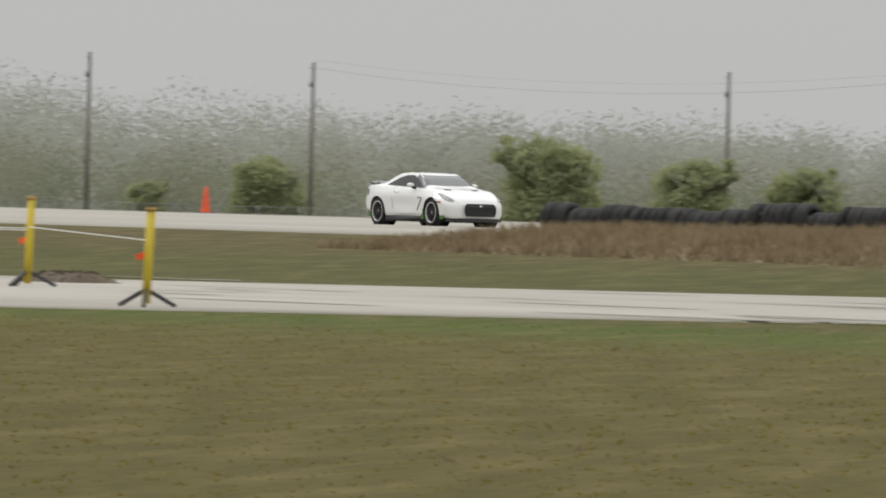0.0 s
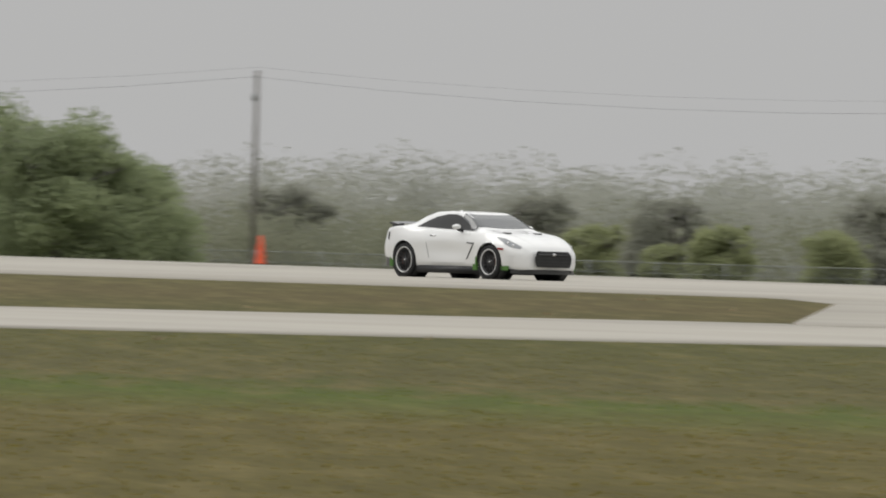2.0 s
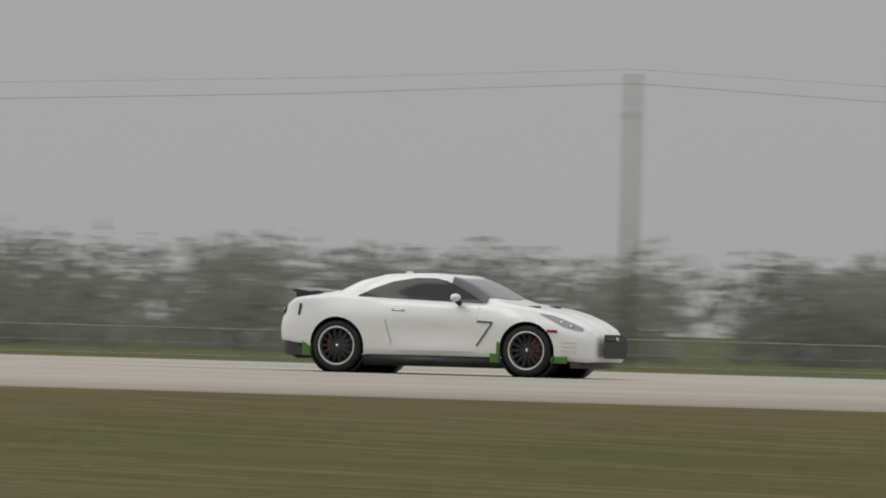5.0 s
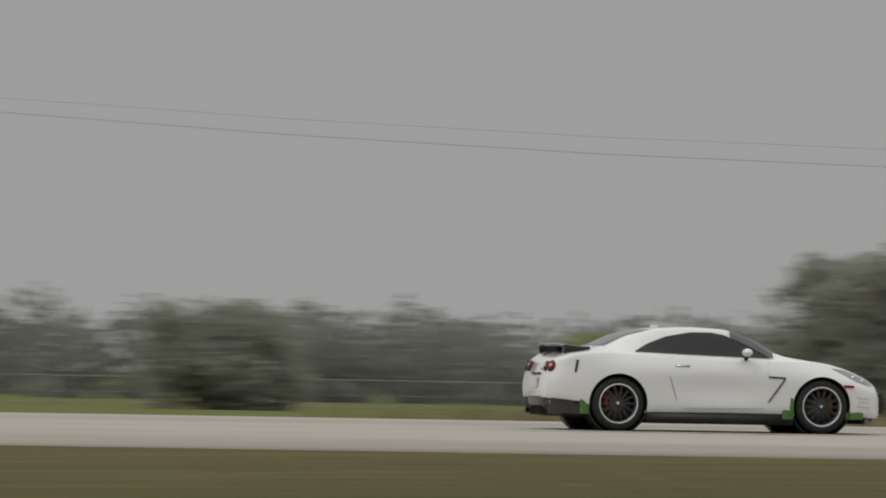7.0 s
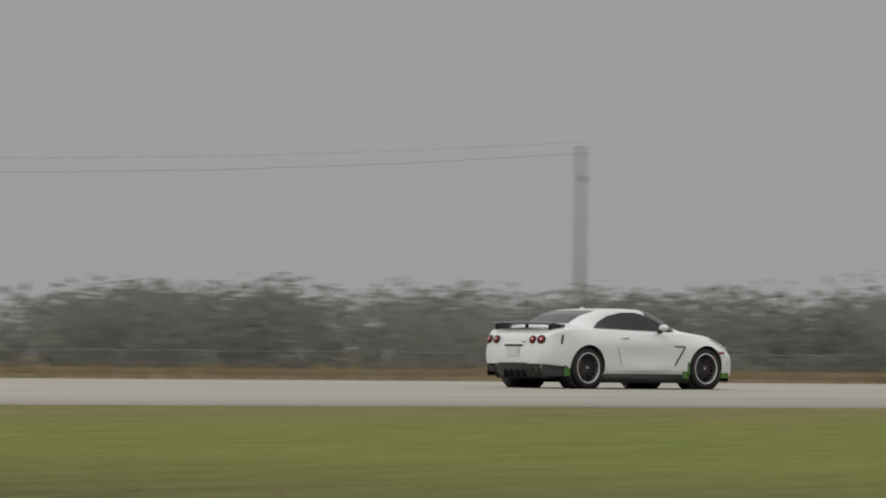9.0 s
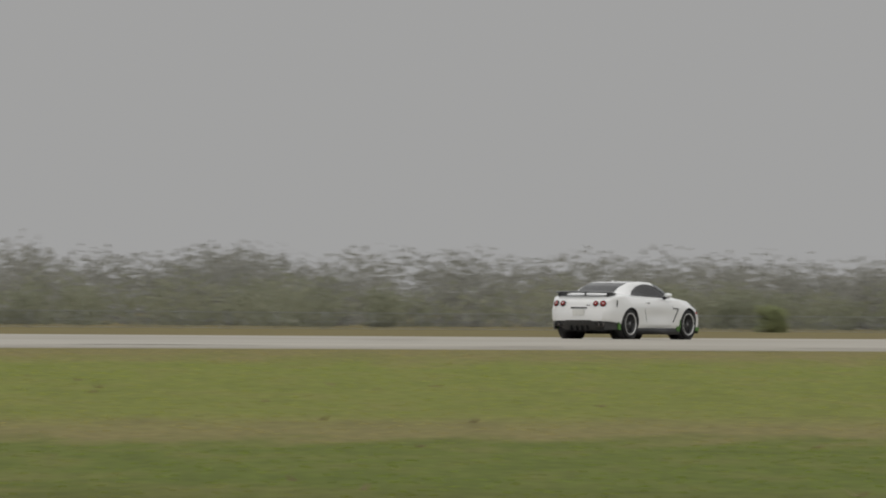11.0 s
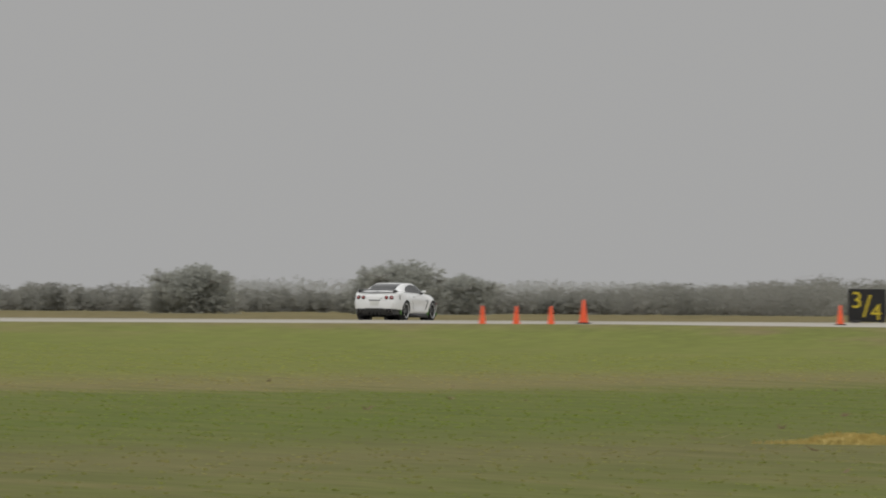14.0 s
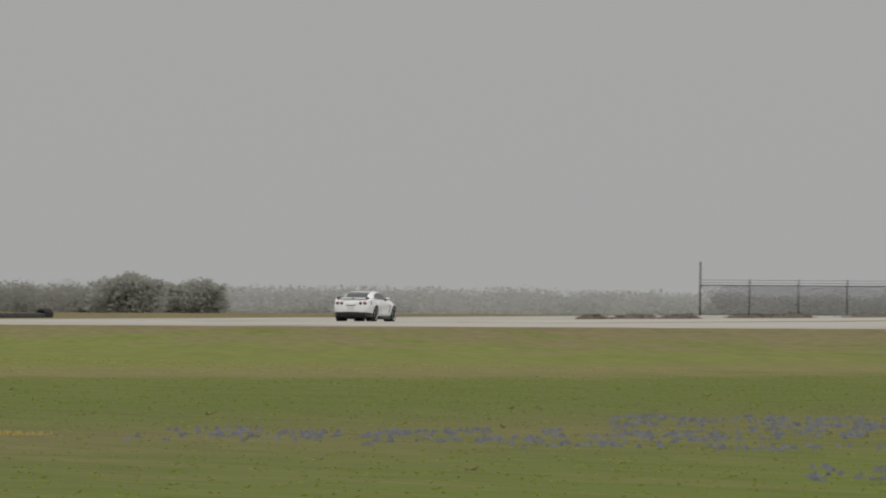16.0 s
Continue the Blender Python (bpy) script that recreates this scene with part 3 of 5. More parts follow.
green_tree = make_tree("broadleaf_tree", "dense dark green broadleaf tree behind the runway", 9.0, 9.5, LEAF_GREEN, 22000, 0.17, 3, low=0.05)
grey_tree = make_tree("scrub_tree", "sparse grey-green scrub tree beyond the fence, paled for haze", 6.5, 7.5, LEAF_GREY, 8000, 0.19, 7, bare=0.4, low=0.08)
round_tree = make_tree("live_oak", "rounded green live oak beside the fence, greyed for haze", 6.0, 9.0, LEAF_GREY, 10000, 0.22, 11, low=0.06)
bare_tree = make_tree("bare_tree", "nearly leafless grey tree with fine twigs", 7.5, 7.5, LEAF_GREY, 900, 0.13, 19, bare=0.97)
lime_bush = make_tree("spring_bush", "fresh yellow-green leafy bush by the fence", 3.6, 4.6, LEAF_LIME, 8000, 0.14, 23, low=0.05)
dark_bush = make_tree("round_bush", "low rounded green bush, dulled and paled for haze", 3.2, 6.8, LEAF_HAZED, 9000, 0.17, 29, low=0.05)


placed = set()


def put(kind, m, size=1.0, squash=1.0):
    """The first call sets the thing itself, each later one a copy of it."""
    if kind.name in placed:
        ob = copy_thing(kind, m)
    else:
        placed.add(kind.name)
        ob = kind
        ob.matrix_basis = m
    ob.scale = (size, size, size * squash)
    return ob


def plant(kind, bearing, v, size=1.0, turn=0.0, squash=1.0):
    p = by(bearing, v)
    return put(kind, pose(p.x, p.y, p.z, 0, 0, turn), size, squash)


def heights(points):
    return lambda b: float(np.interp(b, [p[0] for p in points], [p[1] for p in points]))


# how high the woods stand, by bearing
WEST_TOP = heights([(-64, 13.5), (-58.5, 14.5), (-57.8, 11.8), (-56.4, 10.3), (-55, 10.2), (-54.3, 9.2), (-53.6, 6.6), (-52.2, 5.4), (-49.5, 6.5), (-48.4, 8.6), (-47.2, 8.4),
                    (-45.9, 8.7), (-45.2, 7.8), (-43.1, 7.4), (-41.9, 6.2), (-41.0, 6.9), (-40.3, 5.3), (-39.6, 6.0), (-38.2, 4.9), (-36, 6.0), (-34, 5.9), (-30, 5.6)])
MID_TOP = heights([(-30, 5.8), (-12, 6.2), (-2.6, 5.8), (-1.8, 6.6), (-1.0, 6.4), (0.4, 5.4), (3, 5.0), (5.4, 4.8), (6.2, 5.3), (7.0, 6.4), (7.8, 5.4), (13.4, 5.2), (15.6, 4.8), (22.2, 5.0),
                   (23.2, 4.3), (24.6, 5.1), (25.4, 4.8), (30.2, 5.2), (32.6, 5.8), (35, 5.0), (36.6, 6.1), (38.2, 6.4), (39, 5.7), (45, 6.2)])
EAST_TOP = heights([(45, 6.2), (56, 6.9), (58.2, 6.9), (59.2, 6.5), (59.8, 7.2), (60.7, 6.2), (62.0, 7.4), (62.7, 6.1), (64, 7.5), (64.9, 8.0), (65.9, 7.7), (66.5, 6.6), (67.5, 5.1), (68.1, 3.5),
                    (70.3, 3.0), (70.85, 4.3), (71.4, 5.7), (72, 6.0), (72.6, 5.3), (73.4, 4.4)])
GROVE_TOP = heights([(-52.4, 5.0), (-52.0, 7.0), (-51.7, 8.0), (-51.3, 8.8), (-50.6, 8.6), (-50.0, 8.5), (-49.6, 8.0), (-49.2, 7.0), (-48.9, 5.2)])
FAR_TOP = heights([(69, 5.5), (74, 6.5), (77, 6.0)])


def thicket(name, bearings, v0, v1, top, share, per_metre, each, seed, mat, size, label, wide=0.5, lean=1.5):
    """Far scrub: many ragged crowns run together, feathery at the top, all in one mesh."""
    rnd = random.Random(seed)
    rng = np.random.default_rng(seed)
    p0, p1 = by(bearings[0], v0), by(bearings[1], v0)
    rows = []
    for _ in range(int((p1 - p0).length * per_metre)):
        x = rnd.uniform(p0.x, p1.x)
        v = v0 + (v1 - v0) * rnd.random() ** lean
        g = at(x * v / v0, v)
        h = max(1.0, top(math.degrees(math.atan2(g.x, g.y))) * rnd.uniform(*share) * (1.0 + 0.16 * noise.noise(Vector((g.x * 0.07, v * 0.05, seed)))))
        rows.append((g.x, g.y, g.z, h, h * wide * rnd.uniform(0.7, 1.2)))
    c = np.repeat(np.array(rows), each, axis=0)
    q = in_ball(len(c), rng, 0.36)
    pts = np.stack([c[:, 0] + q[:, 0] * c[:, 4], c[:, 1] + q[:, 1] * c[:, 4], c[:, 2] + c[:, 3] * np.maximum(0.02, 0.46 + 0.54 * q[:, 2])], axis=1)
    return tagged(spray_mesh(name, pts, size * (0.92 - 0.3 * q[:, 2]), rng, mat), label, "scrub woods", kind="stuff")


WOOD_LABEL = "grey-green scrub woods beyond the fence, coloured pale for haze"
LOW_LABEL = "low olive-green brush before the woods"
SCRUB_LABEL = "low grey-brown scrub woods beyond the fence, coloured pale for haze"
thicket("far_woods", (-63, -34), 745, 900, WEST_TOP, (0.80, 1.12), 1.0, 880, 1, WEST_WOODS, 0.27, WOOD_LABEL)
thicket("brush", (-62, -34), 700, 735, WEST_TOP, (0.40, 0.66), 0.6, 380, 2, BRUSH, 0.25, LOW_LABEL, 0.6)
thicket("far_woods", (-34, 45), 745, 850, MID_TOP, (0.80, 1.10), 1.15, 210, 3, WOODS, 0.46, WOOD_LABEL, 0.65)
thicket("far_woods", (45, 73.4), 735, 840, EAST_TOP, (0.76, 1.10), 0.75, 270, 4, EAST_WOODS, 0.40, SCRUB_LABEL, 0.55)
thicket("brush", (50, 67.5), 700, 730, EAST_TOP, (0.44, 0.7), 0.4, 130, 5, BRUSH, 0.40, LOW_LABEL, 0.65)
thicket("distant_woods", (69, 77), 960, 1090, FAR_TOP, (0.8, 1.0), 0.30, 260, 6, HAZE, 0.55, "distant line of trees on the horizon, coloured pale for haze", 1.6)
thicket("undergrowth", (-52.4, -48.8), 452, 490, GROVE_TOP, (0.6, 1.04), 1.2, 1700, 8, LEAF_GREEN, 0.16, "dense green undergrowth at the foot of the trees", 0.45)


# ------------------------------------------------------------ the perimeter fence, poles and wires
def make_fence(name, x0, x1, v, step, height, label):
    fence = empty(name, pose(0, 0, 0), label, "fence")
    n = int((x1 - x0) / step)
    post = None
    for i in range(n + 1):
        x = x0 + i * step
        p = at(x, v)
        if post is None:
            post = part("post", rod((0, 0, -0.2), (0, 0, height + 0.05), 0.045, seg=6), GALV, fence)
            post.location = p
        else:
            o = new("post", post.data)
            o.parent, o.location = fence, p
    for h, r in ((height, 0.03), (height * 0.5, 0.015), (0.12, 0.02)):
        vs, fs = [], []
        for i in range(0, n, 4):
            a, b = at(x0 + i * step, v, h), at(x0 + min(n, i + 4) * step, v, h)
            tube(vs, fs, a, b, r, r, 4)
        raw("rail", vs, fs, GALV, fence)
    vs, fs = [], []
    k = 0.45
    for i in range(int((x1 - x0) / k)):
        x = x0 + i * k
        for s in (1, -1):
            p = at(x, v, 0.1 if s > 0 else height)
            q = at(x + height, v, height if s > 0 else 0.1)
            tube(vs, fs, p, q, 0.010, 0.010, 3)
    raw("mesh", vs, fs, GALV, fence, "chain-link mesh")
    return fence


make_fence("chain_link_fence", -1150, 1250, 600, 6.0, 1.22, "long grey chain-link fence beyond the runway")


def make_pole(high):
    ob = empty("utility_pole", pose(0, 0, -500), "weathered timber utility pole behind the fence", "utility pole", "poles along the fence")
    part("shaft", rod((0, 0, -0.3), (0, 0, high), 0.19, 0.13, 12), POLE, ob)
    part("cap", rod((0, 0, high), (0, 0, high + 0.06), 0.14, 0.1, 10), GALV, ob)
    for z in (0.35, 1.5):
        part("insulator", rod((0, -0.13, high - z), (0, -0.32, high - z), 0.05, 0.03, 8), GALV, ob)
    part("transformer_bracket", box(0.2, 0.2, 0.5, (0, -0.18, high - 1.6), 0.02), GALV, ob)
    return ob


tall_pole = make_pole(12.35)
ON_LINE = (-57.40, -54.96, -51.99, -48.52, -44.33, -39.12, -33.0, -25.6, -16.6, -6.6, 3.74, 13.46, 22.32, 30.45, 37.34, 43.0)
MAIN = [by(b, 620).x for b in ON_LINE]
for x in MAIN:
    p = at(x, 620)
    put(tall_pole, pose(p.x, p.y, p.z, 0, 0, 0), 1.03 if 10 < x < 400 else 1.0)
for b, v, h in ((-58.23, 640, 1.08), (-55.86, 640, 1.0), (-53.08, 630, 1.0), (-49.77, 630, 1.02), (-45.72, 622, 1.0), (-38.70, 720, 0.95), (-32.72, 720, 0.92)):
    p = by(b, v)
    put(tall_pole, pose(p.x, p.y, p.z, 0, 0, 0), h)
p = by(-45.72, 622)
lamp_head = link("pole_lamp", box(0.9, 0.25, 0.14, (0, 0, 12.15), 0.03), DARK_METAL)
lamp_head.location = p
tagged(lamp_head, "small dark lamp head on top of a pole", "lamp")


def make_wire(h, off, r, sag):
    """Sagging cable from pole to pole."""
    vs, fs = [], []
    for x0, x1 in zip(MAIN, MAIN[1:]):
        for k in range(8):
            ends = []
            for j in (k, k + 1):
                s = j / 8
                x = x0 + (x1 - x0) * s
                ends.append(at(x, 620 + off, h - sag * 4 * s * (1 - s)))
            tube(vs, fs, ends[0], ends[1], r, r, 4)
    tagged(raw("overhead_wire", vs, fs, WIRE), "thin grey overhead power cable strung between the poles", "cable", "overhead wires")


for h, off, r, sag in ((12.0, -0.3, 0.010, 1.65), (12.6, 0.0, 0.006, 1.5)):
    make_wire(h, off, r, sag)

# ------------------------------------------------------------ trees that stand out
for b, v, size, sq, turn in ((-52.05, 470, 0.92, 1.0, 0), (-51.55, 455, 1.02, 1.05, 40), (-51.1, 460, 1.0, 1.0, 80), (-50.75, 450, 1.06, 1.05, 120), (-50.35, 460, 1.04, 1.0, 200),
                         (-50.0, 450, 1.0, 1.02, 250), (-49.6, 455, 1.0, 1.0, 300), (-49.25, 450, 0.92, 0.98, 20), (-48.98, 455, 0.75, 0.9, 60)):
    plant(green_tree, b, v, size, turn, sq)
for b, v, size, turn in ((-52.75, 560, 0.78, 10), (-52.6, 560, 0.62, 150), (-48.4, 720, 1.0, 30), (-47.45, 700, 0.95, 80), (-46.98, 700, 0.95, 130), (-45.98, 640, 1.1, 200), (-46.15, 650, 1.0, 20),
                         (-43.13, 680, 1.0, 40), (-42.95, 690, 0.95, 70), (-41.38, 640, 1.0, 20), (-41.05, 650, 0.95, 70), (-35.98, 640, 0.9, 0), (-35.8, 650, 0.8, 90), (16.68, 600, 1.1, 200), (16.95, 590, 1.15, 20), (21.1, 585, 1.05, 110), (28.9, 620, 1.0, 200),
                         (29.59, 600, 1.0, 0), (29.45, 620, 0.85, 70), (33.5, 620, 1.05, 40), (34.6, 600, 1.15, 300), (37.05, 590, 1.12, 70), (36.9, 610, 0.9, 10), (39.5, 600, 1.15, 160), (61.87, 690, 1.15, 90)):
    plant(grey_tree, b, v, size, turn)
for b, v, size, turn, sq in ((14.39, 585, 0.88, 20, 0.88), (7.28, 800, 1.45, 80, 0.95), (7.05, 810, 1.25, 10, 0.95), (7.5, 810, 1.2, 50, 0.9), (25.7, 585, 0.85, 140, 1.0), (30.8, 700, 1.0, 60, 0.9), (24.55, 720, 1.05, 60, 0.9), (36.2, 700, 1.1, 100, 0.95), (36.05, 710, 1.0, 10, 0.95), (37.76, 660, 1.15, 100, 0.95),
                             (38.1, 660, 1.15, 0, 0.9), (38.4, 650, 1.1, 190, 0.92), (38.75, 660, 1.1, 70, 0.9), (-2.0, 760, 1.35, 0, 1.0), (-2.25, 770, 1.3, 50, 0.95), (-1.75, 770, 1.2, 90, 0.95), (-0.84, 760, 1.3, 100, 1.0), (-0.65, 770, 1.1, 130, 1.0), (0.27, 760, 1.15, 10, 1.0), (67.3, 690, 0.95, 10, 0.9)):
    plant(round_tree, b, v, size, turn, sq)
for b, v, size, turn in ((-41.2, 660, 1.0, 0), (-46.2, 680, 0.9, 60), (-36.2, 660, 0.9, 100), (-57.0, 760, 1.2, 0), (-54.5, 760, 1.0, 30), (30.3, 640, 0.8, 10), (34.9, 640, 1.0, 40), (39.3, 640, 1.05, 90), (66.55, 690, 1.15, 20), (65.0, 700, 0.9, 80), (62.2, 710, 1.0, 10), (-56.0, 760, 0.95, 15)):
    plant(bare_tree, b, v, size, turn)
for b, v, size, turn in ((-56.53, 600, 2.0, 200), (-55.97, 620, 1.65, 20), (-55.57, 620, 1.5, 80), (-57.56, 620, 1.5, 140), (-53.8, 600, 1.3, 40), (-47.26, 620, 1.0, 10), (-46.78, 620, 1.05, 70), (-46.36, 620, 1.0, 150), (6.74, 570, 1.2, 0), (6.55, 570, 1.0, 60), (15.76, 570, 0.95, 40), (-33.42, 560, 0.85, 10), (60.85, 640, 1.55, 60), (-58.0, 640, 0.9, 30), (-55.2, 640, 0.8, 30), (59.0, 600, 0.6, 90), (-47.0, 640, 0.7, 0), (28.0, 600, 0.6, 0), (18.6, 580, 0.9, 0)):
    plant(lime_bush, b, v, size, turn)
for b, v, size, turn in ((5.1, 580, 1.0, 0), (26.0, 590, 1.1, 50), (31.73, 590, 0.95, 90), (68.15, 640, 1.6, 0), (69.1, 640, 1.6, 50), (69.86, 640, 1.8, 100), (70.1, 650, 1.4, 10), (73.1, 640, 1.7, 20), (73.35, 640, 1.5, 60)):
    plant(dark_bush, b, v, size, turn)


# ------------------------------------------------------------ cones
def make_cone():
    ob = empty("traffic_cone", pose(0, 0, -500), "tall orange traffic cone on the runway edge", "traffic cone", "cones along the runway")
    vs, fs = spun([(0.145, 0.03), (0.13, 0.06), (0.105, 0.2), (0.04, 0.70), (0.03, 0.715), (0.012, 0.715), (0.012, 0.03)], 20)
    raw("body", vs, fs, CONE, ob)
    part("foot", box(0.36, 0.36, 0.035, (0, 0, 0.018), 0.01), CONE_BASE, ob, "square black rubber foot", False)
    return ob


cone = make_cone()
for b, v, size in ((-57.787, 240, 1.15), (61.373, 239, 1.15), (37.411, 239, 1.05), (-51.676, 239, 1.05), (-48.49, 239, 1.0), (-43.96, 239, 1.05), (-38.255, 239, 1.05), (-1.35, 239, 1.1), (15.86, 239, 1.05), (24.556, 239, 1.05), (28.72, 238, 1.0), (27.667, 178, 1.0),
                   (32.957, 239, 1.05), (36.907, 178, 1.15), (64.947, 239, 1.0), (67.688, 239, 1.0), (69.888, 239, 1.0), (70.179, 183, 1.0), (70.305, 183, 1.0), (70.433, 183, 1.0),
                   (70.554, 195, 1.2), (71.505, 195, 1.05), (71.708, 239, 1.0), (71.76, 215, 1.1), (72.081, 239, 1.1)):
    p = by(b, v, 0.02 if 181 < v < 238 else 0.0)
    put(cone, pose(p.x, p.y, p.z, 0, 0, b * 37 % 90), size)


# ------------------------------------------------------------ tyre walls
def make_tyre():
    ob = tagged(raw("tyre", *spun([(0.19, 0.02), (0.23, 0.0), (0.285, 0.02), (0.325, 0.07), (0.325, 0.13), (0.285, 0.18), (0.23, 0.2), (0.19, 0.18)], 16), RUBBER),
                "worn black car tyre standing on edge in a barrier", "tyre", "tyre barrier")
    return ob


tyre = make_tyre()


def stand_tyre(c, turn, drop, rnd):
    """One tyre on its edge, its axle along the row."""
    put(tyre, pose(c.x + rnd.uniform(-0.04, 0.04), c.y + rnd.uniform(-0.04, 0.04), land(c.x, c.y) + 0.325 + drop, 0, 0, turn) @ pose(0, 0, 0, rnd.uniform(-4, 4), 90 + rnd.uniform(-3, 3), 0))


def tyre_row(b0, b1, v0, v1, seed, base=0.0, gaps=(), raised=()):
    """Tyres packed on edge side by side, bundle by bundle, with uneven tops."""
    rnd = random.Random(seed)
    p, q = by(b0, v0), by(b1, v1)
    turn = math.degrees(math.atan2(q.y - p.y, q.x - p.x))
    n = max(2, int((q - p).length / 0.24))
    drop = base
    for i in range(n + 1):
        f = i / n
        if i % 4 == 0:
            # the row comes down off its mound at the end
            drop = base * min(1.0, (1.0 - f) / 0.2) - (rnd.uniform(0.0, 0.14) if base > 0.1 else 0.0) + (0.17 if any(a < f < b for a, b in raised) else 0.0)
        if not any(a < f < b for a, b in gaps):
            stand_tyre(p.lerp(q, f), turn, drop, rnd)


# the long barrier on its grassy mound, and the shorter ones
tyre_row(-56.52, -53.80, 174.5, 177.5, 1, 0.36, ((0.70, 0.745),), ((0.29, 0.345), (0.41, 0.47)))
tyre_row(-46.06, -45.47, 241, 241, 2, 0.15, (), ((0.28, 0.78),))
tyre_row(39.45, 39.8, 243, 243, 3)
tyre_row(35.76, 36.02, 118, 118, 4)
tyre_row(36.10, 36.38, 117, 117, 5, -0.05)
tyre_row(72.6, 72.8, 245, 245, 8, -0.40)


def make_post_marker(b0, b1, v):
    """Short bundles of tyres with white posts on a grassy hump."""
    rnd = random.Random(9)
    for k, s in enumerate((0.16, 0.55, 0.86)):
        p = by(b0 + (b1 - b0) * s, v + 0.3 * (k % 2))
        for j in range(3):
            stand_tyre(p + Vector((0.22 * (j - 1), 0.05 * j, 0)), 12, 0.28, rnd)
    for s in (0.42, 0.70):
        p = by(b0 + (b1 - b0) * s, v - 0.4)
        ob = link("marker_post", box(0.17, 0.1, 1.05, (0, 0, 0.5), 0.01), WHITE, None, "", False)
        ob.location = p
        tagged(ob, "white timber post between the tyre stacks", "post", "marker posts")


make_post_marker(-40.20, -39.60, 178)


def make_mound(name, b0, b1, v, wide, high, seed, mat, label, blades=2600, tall=0.3):
    """A low hump of dry grass: its earth and the blades on it."""
    rng = random.Random(seed)
    p, q = by(b0, v), by(b1, v)
    axis = (q - p).normalized()
    side = Vector((-axis.y, axis.x, 0))
    length = (q - p).length

    def top(a, c):
        e = min(1, a / (0.14 * length), (length - a) / (0.14 * length))
        return high * max(0, e) ** 0.7 * max(0, 1 - c * c) * (0.8 + 0.3 * noise.noise(Vector((a * 0.35, c, seed))))

    vs, fs = [], []
    n, m = max(10, int(length / 0.8)), 9
    for i in range(n + 1):
        for k in range(m):
            a, c = length * i / n, -1 + 2 * k / (m - 1)
            w = p + axis * a + side * c * wide
            vs.append(Vector((w.x, w.y, land(w.x, w.y) - 0.03 + top(a, c))))
    for i in range(n):
        for k in range(m - 1):
            fs.append((i * m + k, (i + 1) * m + k, (i + 1) * m + k + 1, i * m + k + 1))
    for _ in range(blades):
        a, c = length * rng.random(), rng.uniform(-1, 1)
        w = p + axis * a + side * c * wide
        z = land(w.x, w.y) + top(a, c)
        h = tall * rng.uniform(0.4, 1.2)
        d = Vector((rng.gauss(0, 0.3), rng.gauss(0, 0.3), 1)) * h
        b = Vector((w.x, w.y, z - 0.03))
        i = len(vs)
        s = Vector((rng.gauss(0, 1), rng.gauss(0, 1), 0)).normalized() * 0.03
        vs += [b - s, b + s, b + d]
        fs.append((i, i + 1, i + 2))
    tagged(raw(name, vs, fs, mat), label, "grass", kind="stuff")


make_mound("dry_grass_bank", -56.75, -54.15, 170.5, 4.2, 0.62, 1, STRAW, "low bank of dry reddish-brown grass before the tyres", 16000, 0.26)
make_mound("dry_grass_bank", -45.5, -44.1, 243, 5.0, 0.5, 2, STRAW, "low bank of dry brown grass behind the runway", 3000, 0.3)
make_mound("grass_hump", -40.27, -39.58, 177.6, 1.6, 0.40, 3, SOIL, "dark grassy hump under the tyre stacks", 900, 0.2)
make_mound("dry_verge", 15.0, 46.0, 262, 9.0, 0.25, 4, STRAW, "strip of tall dry tan grass along the runway", 14000, 0.35)
make_mound("straw_patch", 71.45, 72.55, 60.5, 1.0, 0.05, 5, HAY, "patch of yellow straw round a survey stake", 3800, 0.07)
make_mound("straw_patch", 71.48, 71.66, 60.5, 0.5, 0.16, 7, HAY, "small heap of yellow straw in the grass", 700, 0.06)
make_mound("soil_heap", -58.38, -58.17, 127, 0.6, 0.26, 6, SOIL, "small heap of dark soil on the track", 200, 0.05)


for k, (b0, b1) in enumerate(((74.80, 74.86), (74.91, 75.05), (75.10, 75.20), (75.35, 75.47), (75.48, 75.62), (75.75, 76.4))):
    make_mound("weed_clump", b0, b1, 217 + k % 2, 0.7, 0.30, 20 + k, SOIL, "dark clump of weeds in the broken apron", 160, 0.12)


def make_cracks(name, x0, x1, v0, v1, count, seed, long_, label):
    """Thin weedy cracks and stains that lie on the paving."""
    rng = random.Random(seed)
    vs, fs = [], []
    for _ in range(count):
        x, v = rng.uniform(x0, x1), rng.uniform(v0, v1)
        n_ = rng.uniform(*long_)
        w = rng.uniform(0.15, 0.5)
        i = len(vs)
        k = 5
        for q in range(k + 1):
            u = q / k
            t = w * (0.2 + math.sin(math.pi * u)) * rng.uniform(0.6, 1.2)
            c = v + 0.25 * math.sin(3 * u + x)
            vs += [at(x + n_ * u, c - t / 2, 0.026), at(x + n_ * u, c + t / 2, 0.026)]
        for q in range(k):
            fs.append((i + 2 * q, i + 2 * q + 2, i + 2 * q + 3, i + 2 * q + 1))
    ob = raw(name, vs, fs, CRACK)
    tagged(ob, label, "cracks", kind="stuff")


make_cracks("paving_cracks", -330, -175, 116, 137, 70, 1, (2, 9), "dark weedy cracks along the access track")
make_cracks("paving_cracks", -140, 700, 183, 186, 120, 2, (3, 12), "dark worn seam near the runway edge")
make_cracks("paving_cracks", -330, 700, 190, 234, 120, 3, (3, 14), "faint dark cracks across the runway")


